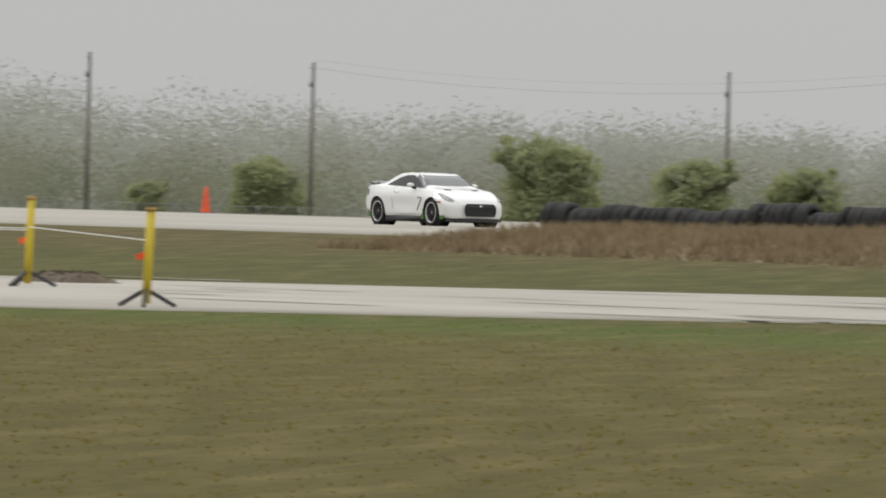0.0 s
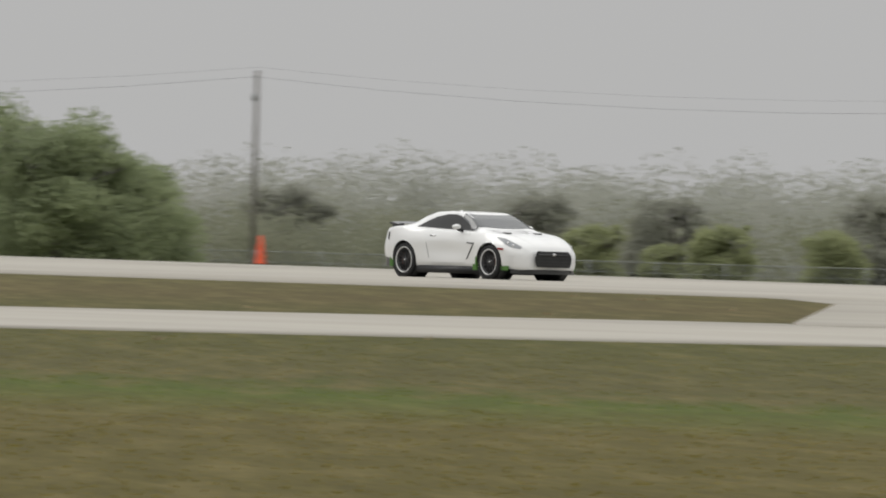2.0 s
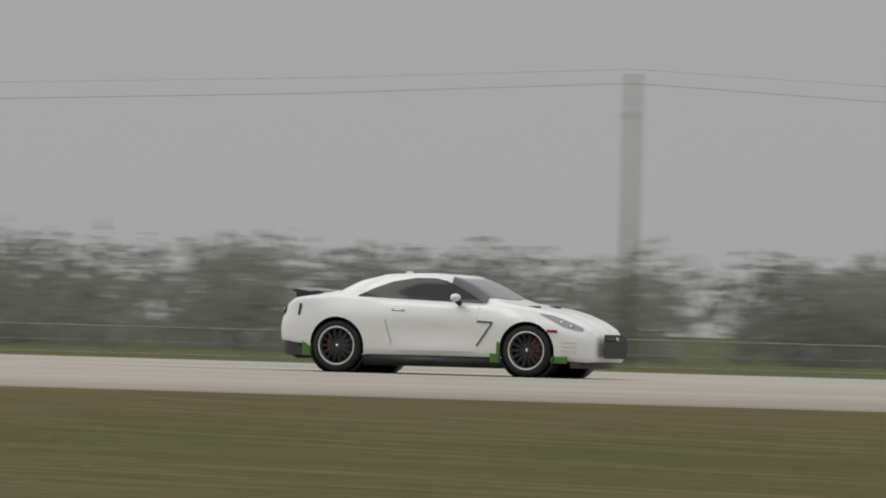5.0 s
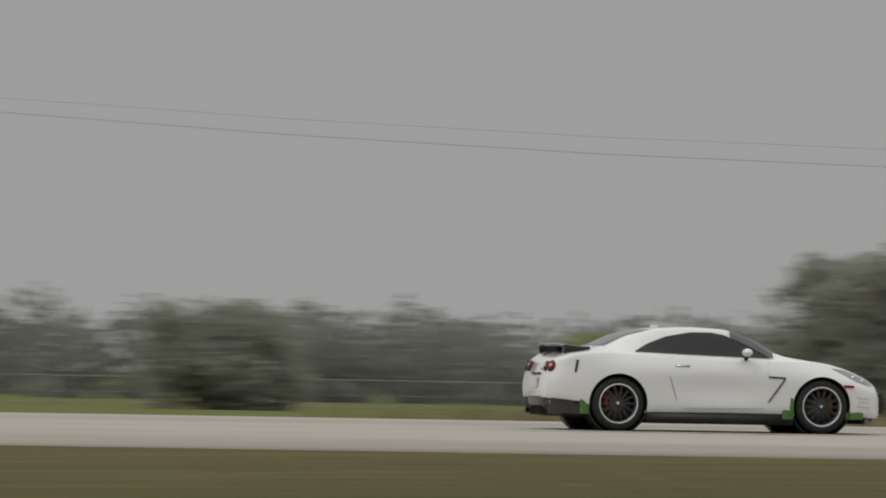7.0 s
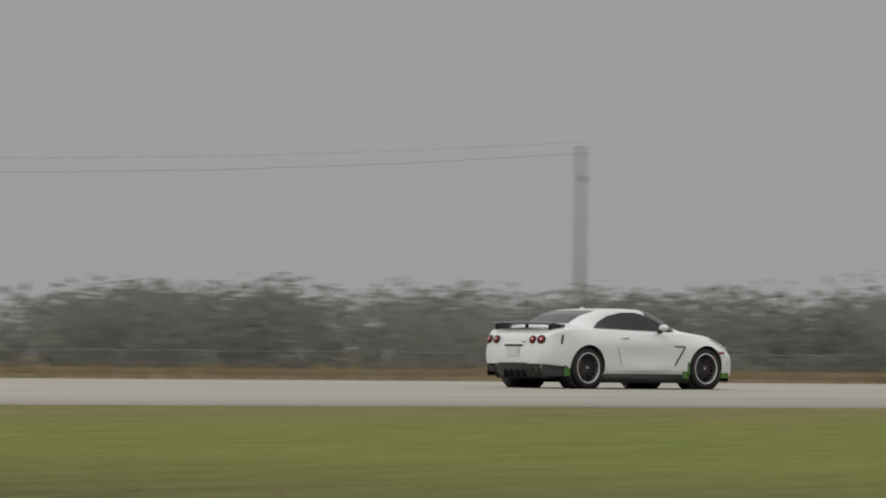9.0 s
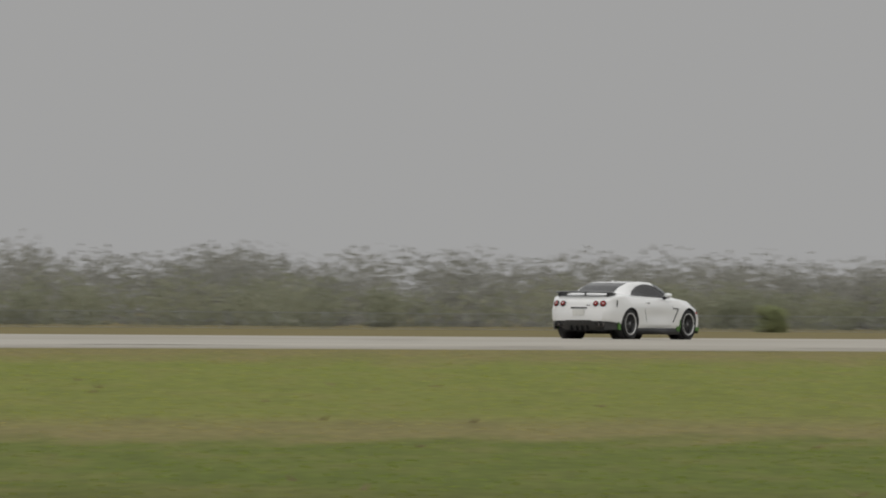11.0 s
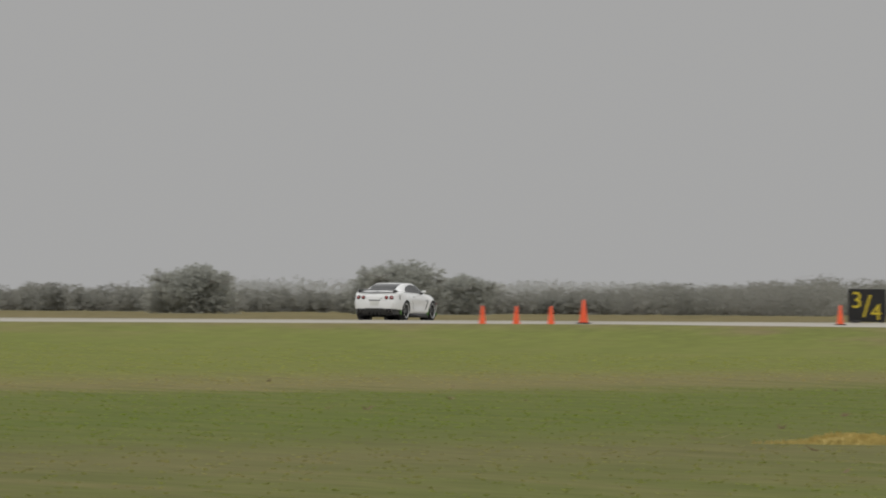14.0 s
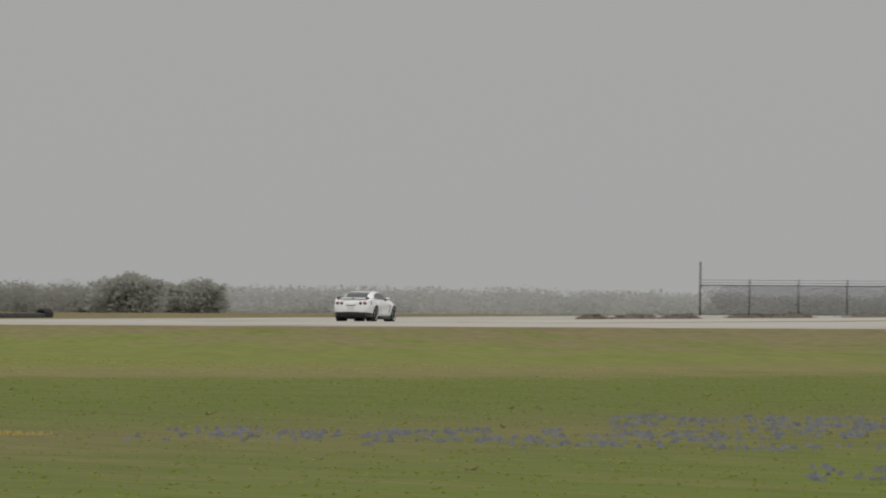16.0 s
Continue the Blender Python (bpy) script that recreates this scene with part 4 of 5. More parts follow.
# ------------------------------------------------------------ signs, stands and the speed board
def make_crate_sign():
    """A black panel in a timber frame with a diagonal brace, on a skid with sandbags."""
    p = by(-52.31, 182.5)
    ob = empty("marker_board", pose(p.x, p.y, p.z + 0.02, 0, 0, 44), "black panel in a yellowed timber frame beside the runway", "marker board")
    ob.scale = (1.12, 1.12, 1.12)
    part("panel", box(0.96, 0.05, 1.0, (0, 0.03, 0.62)), BOARD, ob, "black panel", False)
    for x in (-0.48, 0.48):
        part("upright", box(0.09, 0.09, 1.16, (x, -0.03, 0.58), 0.006), TIMBER, ob, "", False)
    for z in (0.14, 1.12):
        part("crosspiece", box(0.87, 0.07, 0.09, (0, -0.03, z), 0.006), TIMBER, ob, "", False)
    part("brace", beam((-0.42, -0.06, 0.2), (0.42, -0.06, 1.06), 0.05, 0.10), TIMBER, ob, "", False)
    for x in (-0.62, -0.2, 0.25, 0.7):
        part("sandbag", box(0.42, 0.34, 0.11, (x, -0.12, 0.055), 0.045), CONE_BASE, ob, "dark sandbag")


make_crate_sign()


def letters(text, high, deep, m):
    """Block figures as a mesh in the built-in font."""
    cu = bpy.data.curves.new("figures", "FONT")
    cu.body, cu.size, cu.extrude, cu.align_x = text, high, deep, "CENTER"
    tmp = new("figures", cu)
    bpy.context.view_layer.update()
    me = bpy.data.meshes.new_from_object(tmp.evaluated_get(bpy.context.evaluated_depsgraph_get()))
    bpy.data.objects.remove(tmp)
    bm = bmesh.new()
    bm.from_mesh(me)
    bmesh.ops.transform(bm, matrix=m, verts=bm.verts)
    return bm


def make_distance_board():
    p = by(71.603, 212)
    ob = empty("distance_board", pose(p.x, p.y, p.z + 0.02, 0, 0, -68), "black distance board with large yellow figures beside the runway", "distance board")
    panel = part("panel", box(1.55, 0.08, 1.35, (0, 0, 0.72), 0.015), BOARD, ob, "", False)
    part("figures", letters("3", 0.95, 0.015, pose(-0.42, -0.05, 0.62, 90, 0, 0)), YELLOW, panel, "yellow figure 3", False)
    part("figures", letters("/", 1.3, 0.015, pose(0.0, -0.05, 0.25, 90, 0, 0)), YELLOW, panel, "yellow slash", False)
    part("figures", letters("4", 0.95, 0.015, pose(0.38, -0.05, 0.14, 90, 0, 0)), YELLOW, panel, "yellow figure 4", False)
    for x in (-0.6, 0.6):
        part("leg", box(0.07, 0.6, 0.05, (x, 0, 0.025)), DARK_METAL, ob, "", False)
    part("sandbag", box(0.5, 0.3, 0.12, (-0.5, -0.3, 0.06), 0.05), CONE_BASE, ob, "dark sandbag")


make_distance_board()


def make_chevron(b, v, turn):
    """A narrow black board with yellow patches and a timber top, held down by sandbags."""
    p = by(b, v)
    ob = empty("marker_board", pose(p.x, p.y, p.z + 0.02, 0, 0, turn), "narrow black board with yellow patches beside the runway", "marker board")
    panel = part("panel", box(0.46, 0.5, 1.16, (0, 0, 0.62), 0.02), BOARD, ob, "", False)
    for z, w, h, x in ((0.86, 0.40, 0.16, 0.0), (0.60, 0.16, 0.34, -0.14), (0.55, 0.34, 0.14, 0.05), (0.26, 0.36, 0.26, 0.02)):
        part("patch", box(w, 0.02, h, (x, -0.262, z), 0.004), YELLOW, panel, "yellow patch", False)
    part("top_rail", box(0.62, 0.5, 0.07, (0, 0, 1.25), 0.01, pose(0, 0, 0, 0, 4, 0)), TIMBER, ob, "orange-brown timber top", False)
    for x in (-0.75, -0.35, 0.55, 0.95):
        part("sandbag", box(0.44, 0.32, 0.12, (x, -0.3, 0.06), 0.05), CONE_BASE, ob, "dark sandbag")


make_chevron(37.13, 183, -38)


def make_speed_board():
    """Four seven-bar flap digits in a black box, held on slanted white legs."""
    p, q = by(37.88, 128), by(38.87, 130.5)
    w = (Vector((q.x, q.y, 0)) - Vector((p.x, p.y, 0))).length
    turn = math.degrees(math.atan2(q.y - p.y, q.x - p.x))
    base = land((p.x + q.x) / 2, (p.y + q.y) / 2)
    ob = empty("speed_board", pose((p.x + q.x) / 2, (p.y + q.y) / 2, base, 0, 0, turn), "large black speed display with four unlit yellow-flap digits", "speed display")
    lo, hi = 0.89 - base, 1.85 - base
    lean = pose(0, 0, lo, -8, 0, 0)
    hgt = hi - lo
    part("case", box(w, 0.16, hgt, (0, 0.08, hgt / 2), 0.015, lean), BOARD, ob, "", False)
    part("top_edge", box(w + 0.04, 0.18, 0.03, (0, 0.08, hgt + 0.015), 0, lean), DARK_METAL, ob, "", False)
    part("bottom_rail", box(w + 0.06, 0.18, 0.06, (0, 0.06, -0.03), 0, lean), WHITE, ob, "white bottom rail", False)
    dw = w / 4
    for i in range(4):
        x0 = -w / 2 + dw * (i + 0.5)
        dig = part("digit", box(dw * 0.84, 0.02, hgt * 0.94, (x0, -0.012, hgt / 2), 0, lean), BLACK, ob, "digit face", False)
        for z in (0.07, 0.5, 0.93):
            part("bar", box(dw * 0.5, 0.02, 0.045, (x0, -0.032, hgt * z), 0, lean), SEGMENT, dig, "", False)
        for sx in (-0.31, 0.31):
            for k in range(10):
                z = 0.12 + 0.76 * k / 9 + (0.02 if k > 4 else -0.02)
                part("flap", box(dw * 0.13, 0.02, 0.038, (x0 + sx * dw, -0.032, hgt * z), 0, lean), SEGMENT, dig, "", False)
        for z in (0.27, 0.73):
            part("recess", box(dw * 0.36, 0.02, hgt * 0.30, (x0, -0.03, hgt * z), 0.004, lean), BOARD, dig, "", False)
    part("orange_tag", box(0.17, 0.02, 0.055, (w * 0.21, -0.045, 0.04), 0, lean), CONE, ob, "orange tag", False)
    for x in (-0.2, 0.14):
        part("cap", box(0.24, 0.2, 0.03, (x * w, 0.08, hgt + 0.045), 0.01, lean), WHITE, ob, "", False)
    part("control_box", box(0.26, 0.2, 0.09, (w * 0.45, 0.08, hgt + 0.07), 0.01, lean), BOARD, ob, "", False)
    for x in (-w / 2 - 0.02, w / 2 + 0.02):
        part("leg", beam((x - 0.66, -0.03, -0.05), (x - 0.02, -0.03, lo), 0.10, 0.10), WHITE, ob, "slanted white leg", False)
        part("side_edge", box(0.07, 0.2, hgt, (x, 0.07, hgt / 2), 0.01, lean), GALV, ob, "grey side edge", False)
    part("cable_reel", box(0.3, 0.3, 0.2, (w / 2 + 0.28, 0.1, lo + 0.05), 0.06), DARK_METAL, ob)
    for x in (-0.4, 0.1):
        part("stay", rod((x * w, 0.1, -0.05), (x * w, 0.1, lo), 0.035, seg=8), YELLOW, ob, "yellow support tube")


make_speed_board()


def make_stand(b, v, tall, seed):
    p = by(b, v)
    ob = empty("gate_post", pose(p.x, p.y, p.z + 0.02, 0, 0, seed * 30), "yellow-painted gate post on a black tripod foot", "post", "yellow gate posts")
    part("tube", rod((0, 0, 0.05), (0.04, 0, tall), 0.06, seg=12), YELLOW, ob)
    part("cap", rod((0.04, 0, tall), (0.04, 0, tall + 0.05), 0.07, seg=12), TIMBER, ob)
    for k in range(3):
        a = 2.1 * k + 0.4
        part("foot", beam((0.45 * math.cos(a), 0.45 * math.sin(a), 0.02), (0, 0, 0.25), 0.05), DARK_METAL, ob, "", False)
    part("flag", box(0.22, 0.015, 0.09, (0.2, 0, tall * 0.52), 0, pose(0, 0, 0, 0, -20, 0)), CONE, ob, "small orange flag", False)
    return p, tall


ends = [make_stand(-58.44, 122, 1.36, 1), make_stand(-57.998, 110.5, 1.34, 2)]
vs, fs = [], []
for k, h in ((0, 0.93), (1, 0.9)):
    tube(vs, fs, by(-59.6, 122, h), ends[0][0] + Vector((0, 0, h)), 0.012, 0.012, 4)
tube(vs, fs, ends[0][0] + Vector((0, 0, 0.95)), ends[1][0] + Vector((0, 0, 0.95)), 0.012, 0.012, 4)
tagged(raw("barrier_rope", vs, fs, WHITE), "pale rope slung between the yellow posts", "rope")

p = by(71.953, 60.5)
stake = tagged(link("survey_stake", rod((0, 0, -0.1), (0, 0, 1.40), 0.020, 0.016, 8), YELLOW), "thin yellow survey stake standing in the grass", "stake")
stake.location = p


def make_corner_fence():
    """The tall security fence with barbed-wire arms beyond the end of the runway."""
    p0 = by(75.224, 243)
    along = Vector((0.80, -0.60, 0))
    ob = empty("security_fence", pose(p0.x, p0.y, 0), "tall grey chain-link fence with barbed-wire arms", "fence")
    n = 9

    def ground_at(d):
        w = p0 + along * d
        return land(w.x, w.y)

    for i in range(n):
        d = 3.6 * i
        z = ground_at(d)
        top = 3.1 if i == 0 else 1.75
        part("post", rod((along.x * d, along.y * d, z - 0.2), (along.x * d, along.y * d, z + top), 0.05 if i == 0 else 0.035, seg=8), DARK_METAL, ob)
        if i:
            part("arm", rod((along.x * d, along.y * d, z + 1.75), (along.x * d - 0.3, along.y * d - 0.1, z + 2.1), 0.03, seg=6), DARK_METAL, ob)
    for h in (0.1, 1.75, 1.9, 2.05):
        for i in range(n - 1):
            vs, fs = [], []
            a, b = along * 3.6 * i, along * 3.6 * (i + 1)
            tube(vs, fs, a + Vector((0, 0, ground_at(3.6 * i) + h)), b + Vector((0, 0, ground_at(3.6 * i + 3.6) + h)), 0.03 if h == 1.75 else 0.012, 0.03 if h == 1.75 else 0.012, 4)
            raw("wire", vs, fs, DARK_METAL, ob)
    vs, fs = [], []
    for i in range(180):
        d = i * 0.15
        a, b = along * d, along * (d + 1.7)
        z = ground_at(d)
        tube(vs, fs, a + Vector((0, 0, z + 0.05)), b + Vector((0, 0, z + 1.75)), 0.013, 0.013, 3)
        tube(vs, fs, a + Vector((0, 0, z + 1.75)), b + Vector((0, 0, z + 0.05)), 0.013, 0.013, 3)
    raw("mesh", vs, fs, DARK_METAL, ob, "chain-link mesh")["kind"] = "stuff"


make_corner_fence()


# ------------------------------------------------------------ the white coupe
AX = 2.31            # from the rear bumper to the middle of the wheelbase
REAR_AXLE, FRONT_AXLE, WHEEL_R = 0.92, 3.70, 0.353


def curve(xs, ys):
    """A smooth curve through a few stations."""
    fine = np.linspace(xs[0], xs[-1], 400)
    val = np.interp(fine, xs, ys)
    k = np.ones(15) / 15
    pad = np.concatenate([2 * val[0] - val[14:0:-1], val, 2 * val[-1] - val[-2:-16:-1]])
    val = np.convolve(pad, k, "same")[14:-14]
    return lambda x: float(np.interp(x, fine, val))


C_ST = [0, 0.06, 0.14, 0.45, 0.75, 1.1, 1.5, 2.0, 2.45, 2.8, 3.2, 3.5, 3.8, 4.1, 4.35, 4.52, 4.62, 4.65]
C_TOP = curve(C_ST, [0.95, 1.01, 1.035, 1.065, 1.115, 1.275, 1.365, 1.388, 1.368, 1.245, 1.03, 0.98, 0.94, 0.88, 0.80, 0.72, 0.65, 0.59])
C_BELT = curve(C_ST, [0.91, 0.97, 1.0, 1.03, 1.035, 1.03, 1.02, 1.0, 0.98, 0.97, 0.965, 0.945, 0.91, 0.83, 0.745, 0.67, 0.61, 0.56])
C_WIDE = curve(C_ST, [0.67, 0.77, 0.835, 0.915, 0.94, 0.945, 0.93, 0.915, 0.915, 0.92, 0.935, 0.945, 0.945, 0.92, 0.85, 0.76, 0.66, 0.58])
C_SHOULDER = curve(C_ST, [0.62, 0.71, 0.77, 0.83, 0.835, 0.80, 0.77, 0.77, 0.78, 0.79, 0.80, 0.80, 0.79, 0.75, 0.69, 0.62, 0.54, 0.48])
C_ROOF = curve(C_ST, [0.45, 0.53, 0.57, 0.60, 0.57, 0.56, 0.57, 0.585, 0.60, 0.64, 0.69, 0.62, 0.58, 0.54, 0.48, 0.42, 0.36, 0.32])
C_LOW = curve(C_ST, [0.42, 0.40, 0.38, 0.30, 0.26, 0.24, 0.235, 0.235, 0.235, 0.235, 0.235, 0.235, 0.235, 0.23, 0.22, 0.21, 0.21, 0.22])


def spline(points, per):
    """Catmull-Rom through the points, per steps a span."""
    out = []
    p = [2 * points[0] - points[1]] + points + [2 * points[-1] - points[-2]]
    for i in range(1, len(p) - 2):
        for k in range(per):
            t = k / per
            a, b, c, d = p[i - 1], p[i], p[i + 1], p[i + 2]
            out.append(0.5 * ((2 * b) + (c - a) * t + (2 * a - 5 * b + 4 * c - d) * t * t + (3 * b - a - 3 * c + d) * t ** 3))
    out.append(points[-1])
    return out


def section(x):
    top, belt, w, sh, rf, low = C_TOP(x), C_BELT(x), C_WIDE(x), C_SHOULDER(x), C_ROOF(x), C_LOW(x)
    flare = 0.022 * (math.exp(-((x - REAR_AXLE) / 0.36) ** 2) + math.exp(-((x - FRONT_AXLE) / 0.36) ** 2))
    h = belt - low
    tuck = 0.03 * math.exp(-((x - 2.3) / 0.7) ** 2)
    edge_z = top - 0.045 if top - belt > 0.1 else belt + (top - belt) * 0.75
    pts = [(w - 0.05, low), (w - 0.012, low + 0.10 * h / 0.75), (w + flare - tuck, low + 0.42 * h), (w + flare * 1.1 - 0.012, low + 0.72 * h), (sh + 0.055, belt - 0.035),
           (sh - 0.01, belt + 0.008), (rf, edge_z), (rf * 0.72, top - 0.012), (0, top)]
    return spline([np.array(p) for p in pts], 5)


def slant(x, z):
    """The tail leans forward above the bumper, the nose back above its lip."""
    tail = 0.15 * (max(0, z - 0.55) / 0.45) ** 2 * max(0, 1 - x / 0.6)
    return tail - 0.08 * max(0, x - 3.9) / 0.75


def flank(x, z):
    """Half width of the body at x and height z."""
    sec = section(x)[:31]
    return float(np.interp(z, [p[1] for p in sec], [p[0] for p in sec]))


def lid(x, y):
    """Height of the upper surface at x, y metres off the middle."""
    sec = section(x)[28:]
    return float(np.interp(-abs(y), [-p[0] for p in sec], [p[1] for p in sec]))


CAB_BELT, CAB_EDGE = 25, 30      # columns of the beltline and the roof edge


def make_car():
    car = empty("sports_car", pose(0, 0, 0), "white two-door sports coupe with black wing, driving fast", "car")
    xs = np.concatenate([[0, 0.012, 0.03, 0.06, 0.1], np.arange(0.14, 4.5, 0.028), [4.52, 4.56, 4.59, 4.615, 4.635, 4.65]])
    half = [section(float(x)) for x in xs]
    cols = len(half[0])
    n = 2 * cols - 1
    grid = []
    for x, sec in zip(xs, half):
        def back(z):
            return x - AX + slant(x, z)
        row = [Vector((back(p[1]), -p[0], p[1])) for p in sec] + [Vector((back(p[1]), p[0], p[1])) for p in sec[-2::-1]]
        grid.append(row)

    def kind(i, k):
        c = min(k, n - 2 - k)          # column from the sill up, alike on both sides
        m = (grid[i][k] + grid[i + 1][k] + grid[i][k + 1] + grid[i + 1][k + 1]) / 4
        x, y, z = m.x + AX, abs(m.y), m.z
        for ax in (REAR_AXLE, FRONT_AXLE):
            if (x - ax) ** 2 + (z - 0.355) ** 2 < 0.395 ** 2 and y > 0.5 and z < 0.78:
                return "arch"
        return "body"

    sets = {}
    for i in range(len(xs) - 1):
        for k in range(n - 1):
            sets.setdefault(kind(i, k), []).append((i * n + k, (i + 1) * n + k, (i + 1) * n + k + 1, i * n + k + 1))
    flat = [v for row in grid for v in row]

    def cut(name, faces, mat, label="", out=0.0, extra=()):
        used = sorted({j for f in faces for j in f} | {j for f in extra for j in f})
        ids = {j: a for a, j in enumerate(used)}
        bm = bmesh.new()
        vs = [bm.verts.new(flat[j]) for j in used]
        for f in list(faces) + list(extra):
            bm.faces.new([vs[ids[j]] for j in f])
        bmesh.ops.recalc_face_normals(bm, faces=bm.faces)
        mid = Vector((0, 0, 0.6))
        if sum((f.calc_center_median() - mid).dot(f.normal) for f in bm.faces) < 0:
            bmesh.ops.reverse_faces(bm, faces=bm.faces)
        bm.normal_update()
        if name == "body":
            # pull the ragged rim of each wheel arch on to its circle
            for v in bm.verts:
                if v.is_boundary and abs(v.co.y) > 0.5:
                    for ax in (REAR_AXLE, FRONT_AXLE):
                        dx, dz = v.co.x + AX - ax, v.co.z - 0.355
                        r = math.hypot(dx, dz)
                        if 0.34 < r < 0.45 and v.co.z > 0.26:
                            v.co.x, v.co.z = ax - AX + dx / r * 0.395, 0.355 + dz / r * 0.395
        if out:
            for v in bm.verts:
                v.co += v.normal * out
        return part(name, bm, mat, car, label)

    caps = [tuple(range(n - 1, -1, -1)), tuple((len(xs) - 1) * n + k for k in range(n))]
    cut("body", sets["body"], PAINT, "glossy white bodywork", 0, caps)

    def pane(name, rows, mat, label):
        """A pane over the body, from rows of points, with its rim turned in."""
        n_, m_ = len(rows), len(rows[0])
        bm = bmesh.new()
        vs = [[bm.verts.new(p) for p in r] for r in rows]
        for i in range(n_ - 1):
            for k in range(m_ - 1):
                bm.faces.new((vs[i][k], vs[i + 1][k], vs[i + 1][k + 1], vs[i][k + 1]))
        bmesh.ops.recalc_face_normals(bm, faces=bm.faces)
        f = max(bm.faces, key=lambda g: g.calc_area())
        if (f.calc_center_median() - Vector((0, 0, 0.5))).dot(f.normal) < 0:
            bmesh.ops.reverse_faces(bm, faces=bm.faces)
        return part(name, bm, mat, car, label)

    def upper(name, x0, x1, gap, mat, label, crown):
        rows = []
        for i in range(19):
            x = x0 + (x1 - x0) * i / 18
            w = C_ROOF(x) - gap
            rows.append([(x + crown * (1 - (y / 0.6) ** 2) - AX, y, lid(x + crown * (1 - (y / 0.6) ** 2), y) + 0.007) for y in (w * (k / 9 - 1) for k in range(19))])
        return pane(name, rows, mat, label)

    upper("windscreen", 2.53, 3.10, 0.012, SHIELD, "tinted windscreen", 0.08)
    upper("rear_window", 0.80, 1.44, 0.06, GLASS, "dark rear window", -0.05)
    sx = [1.17, 1.36, 1.62, 1.95, 2.25, 2.42, 2.72, 3.0]
    s_hi = [1.052, 1.155, 1.252, 1.312, 1.314, 1.282, 1.150, 0.997]
    s_lo = [1.045, 1.040, 1.030, 1.018, 1.008, 1.003, 0.993, 0.985]
    hx, h_hi, h_lo = [3.86, 4.05, 4.25, 4.40, 4.50], [0.865, 0.845, 0.79, 0.73, 0.68], [0.855, 0.775, 0.685, 0.645, 0.630]
    for s in (-1, 1):
        rows = []
        for i in range(45):
            x = sx[0] + (sx[-1] - sx[0]) * i / 44
            lo, hi = np.interp(x, sx, s_lo), np.interp(x, sx, s_hi)
            rows.append([(x - AX, s * (flank(x, lo + (hi - lo) * k / 8) + 0.011), lo + (hi - lo) * k / 8) for k in range(9)])
        pane("side_window", rows, GLASS, "dark side window")
        rows = []
        for i in range(25):
            x = 2.50 + 0.56 * i / 24
            sec = section(x)
            lo, w = np.interp(x, sx, s_hi) - 0.012, C_ROOF(x) - 0.035
            ks = np.arange(len(sec))
            f0 = float(np.interp(lo, [p[1] for p in sec[20:]], ks[20:]))
            f1 = max(f0 + 0.05, float(np.interp(-w, [-p[0] for p in sec[24:]], ks[24:])))
            row = []
            for q in range(9):
                f = f0 + (f1 - f0) * q / 8
                c = int(min(f, len(sec) - 2))
                p = sec[c] + (sec[c + 1] - sec[c]) * (f - c)
                row.append((x - AX, s * (p[0] + 0.014), p[1] + 0.012))
            rows.append(row)
        pane("windscreen_pillar", rows, SHIELD, "wrapped corner of the windscreen")
        rows = []
        for i in range(21):
            x = hx[0] + (hx[-1] - hx[0]) * i / 20
            lo, hi = np.interp(x, hx, h_lo), min(np.interp(x, hx, h_hi), C_BELT(x) + 0.0)
            hi = max(hi, lo + 0.004)
            rows.append([(x - AX + slant(x, 0.5), s * (flank(x, lo + (hi - lo) * k / 6) + 0.007), lo + (hi - lo) * k / 6) for k in range(7)])
        lamp = pane("headlight", rows, LAMP_GLASS, "swept-back clear headlight")
        for x, z in ((4.20, 0.745), (4.33, 0.695)):
            part("projector", rod((x - AX - 0.06, s * (flank(x, z) - 0.02), z), (x - AX - 0.03, s * (flank(x, z) + 0.012), z), 0.03, seg=14), CHROME, lamp)

    def put_box(name, sx, sy, sz, c, mat, label="", bevel=0.01, m=None, parent=None, smooth=False):
        return part(name, box(sx, sy, sz, (c[0] - AX if m is None else c[0], c[1], c[2]), bevel, m), mat, parent or car, label, smooth)

    # underside, wheel wells, sills
    put_box("underbody", 4.3, 1.35, 0.14, (2.33, 0, 0.24), BLACK, "dark underbody", 0.03)
    for ax in (REAR_AXLE, FRONT_AXLE):
        for s in (-1, 1):
            vs, fs = spun([(0.41, -0.36), (0.41, 0.0), (0.40, 0.0), (0.40, -0.35), (0.05, -0.35), (0.05, -0.36)], 28, "Y")
            raw("wheel_well", [(x + ax - AX, s * (y + 0.895) , z + 0.355) for x, y, z in vs if True], fs, BLACK, car, "black wheel well")
    for s in (-1, 1):
        part("side_skirt", box(2.02, 0.16, 0.15, (2.31 - AX, s * 0.83, 0.175), 0.02), BLACK, car, "black side skirt")
        # the green tape on the lower corners of the arches
        for x, w, z, h in ((0.47, 0.13, 0.31, 0.20), (3.24, 0.15, 0.255, 0.15), (4.16, 0.24, 0.235, 0.09)):
            y = flank(x, max(z, C_LOW(x) + 0.03))
            part("tape_patch", box(w, 0.03, h, (x - AX, s * y, z), 0.004), GREEN_TAPE, car, "green protective tape", False)
        part("tape_patch", box(0.05, 0.016, 0.22, (3.29 - AX, s * flank(3.29, 0.36), 0.36), 0.004), GREEN_TAPE, car, "green protective tape", False)

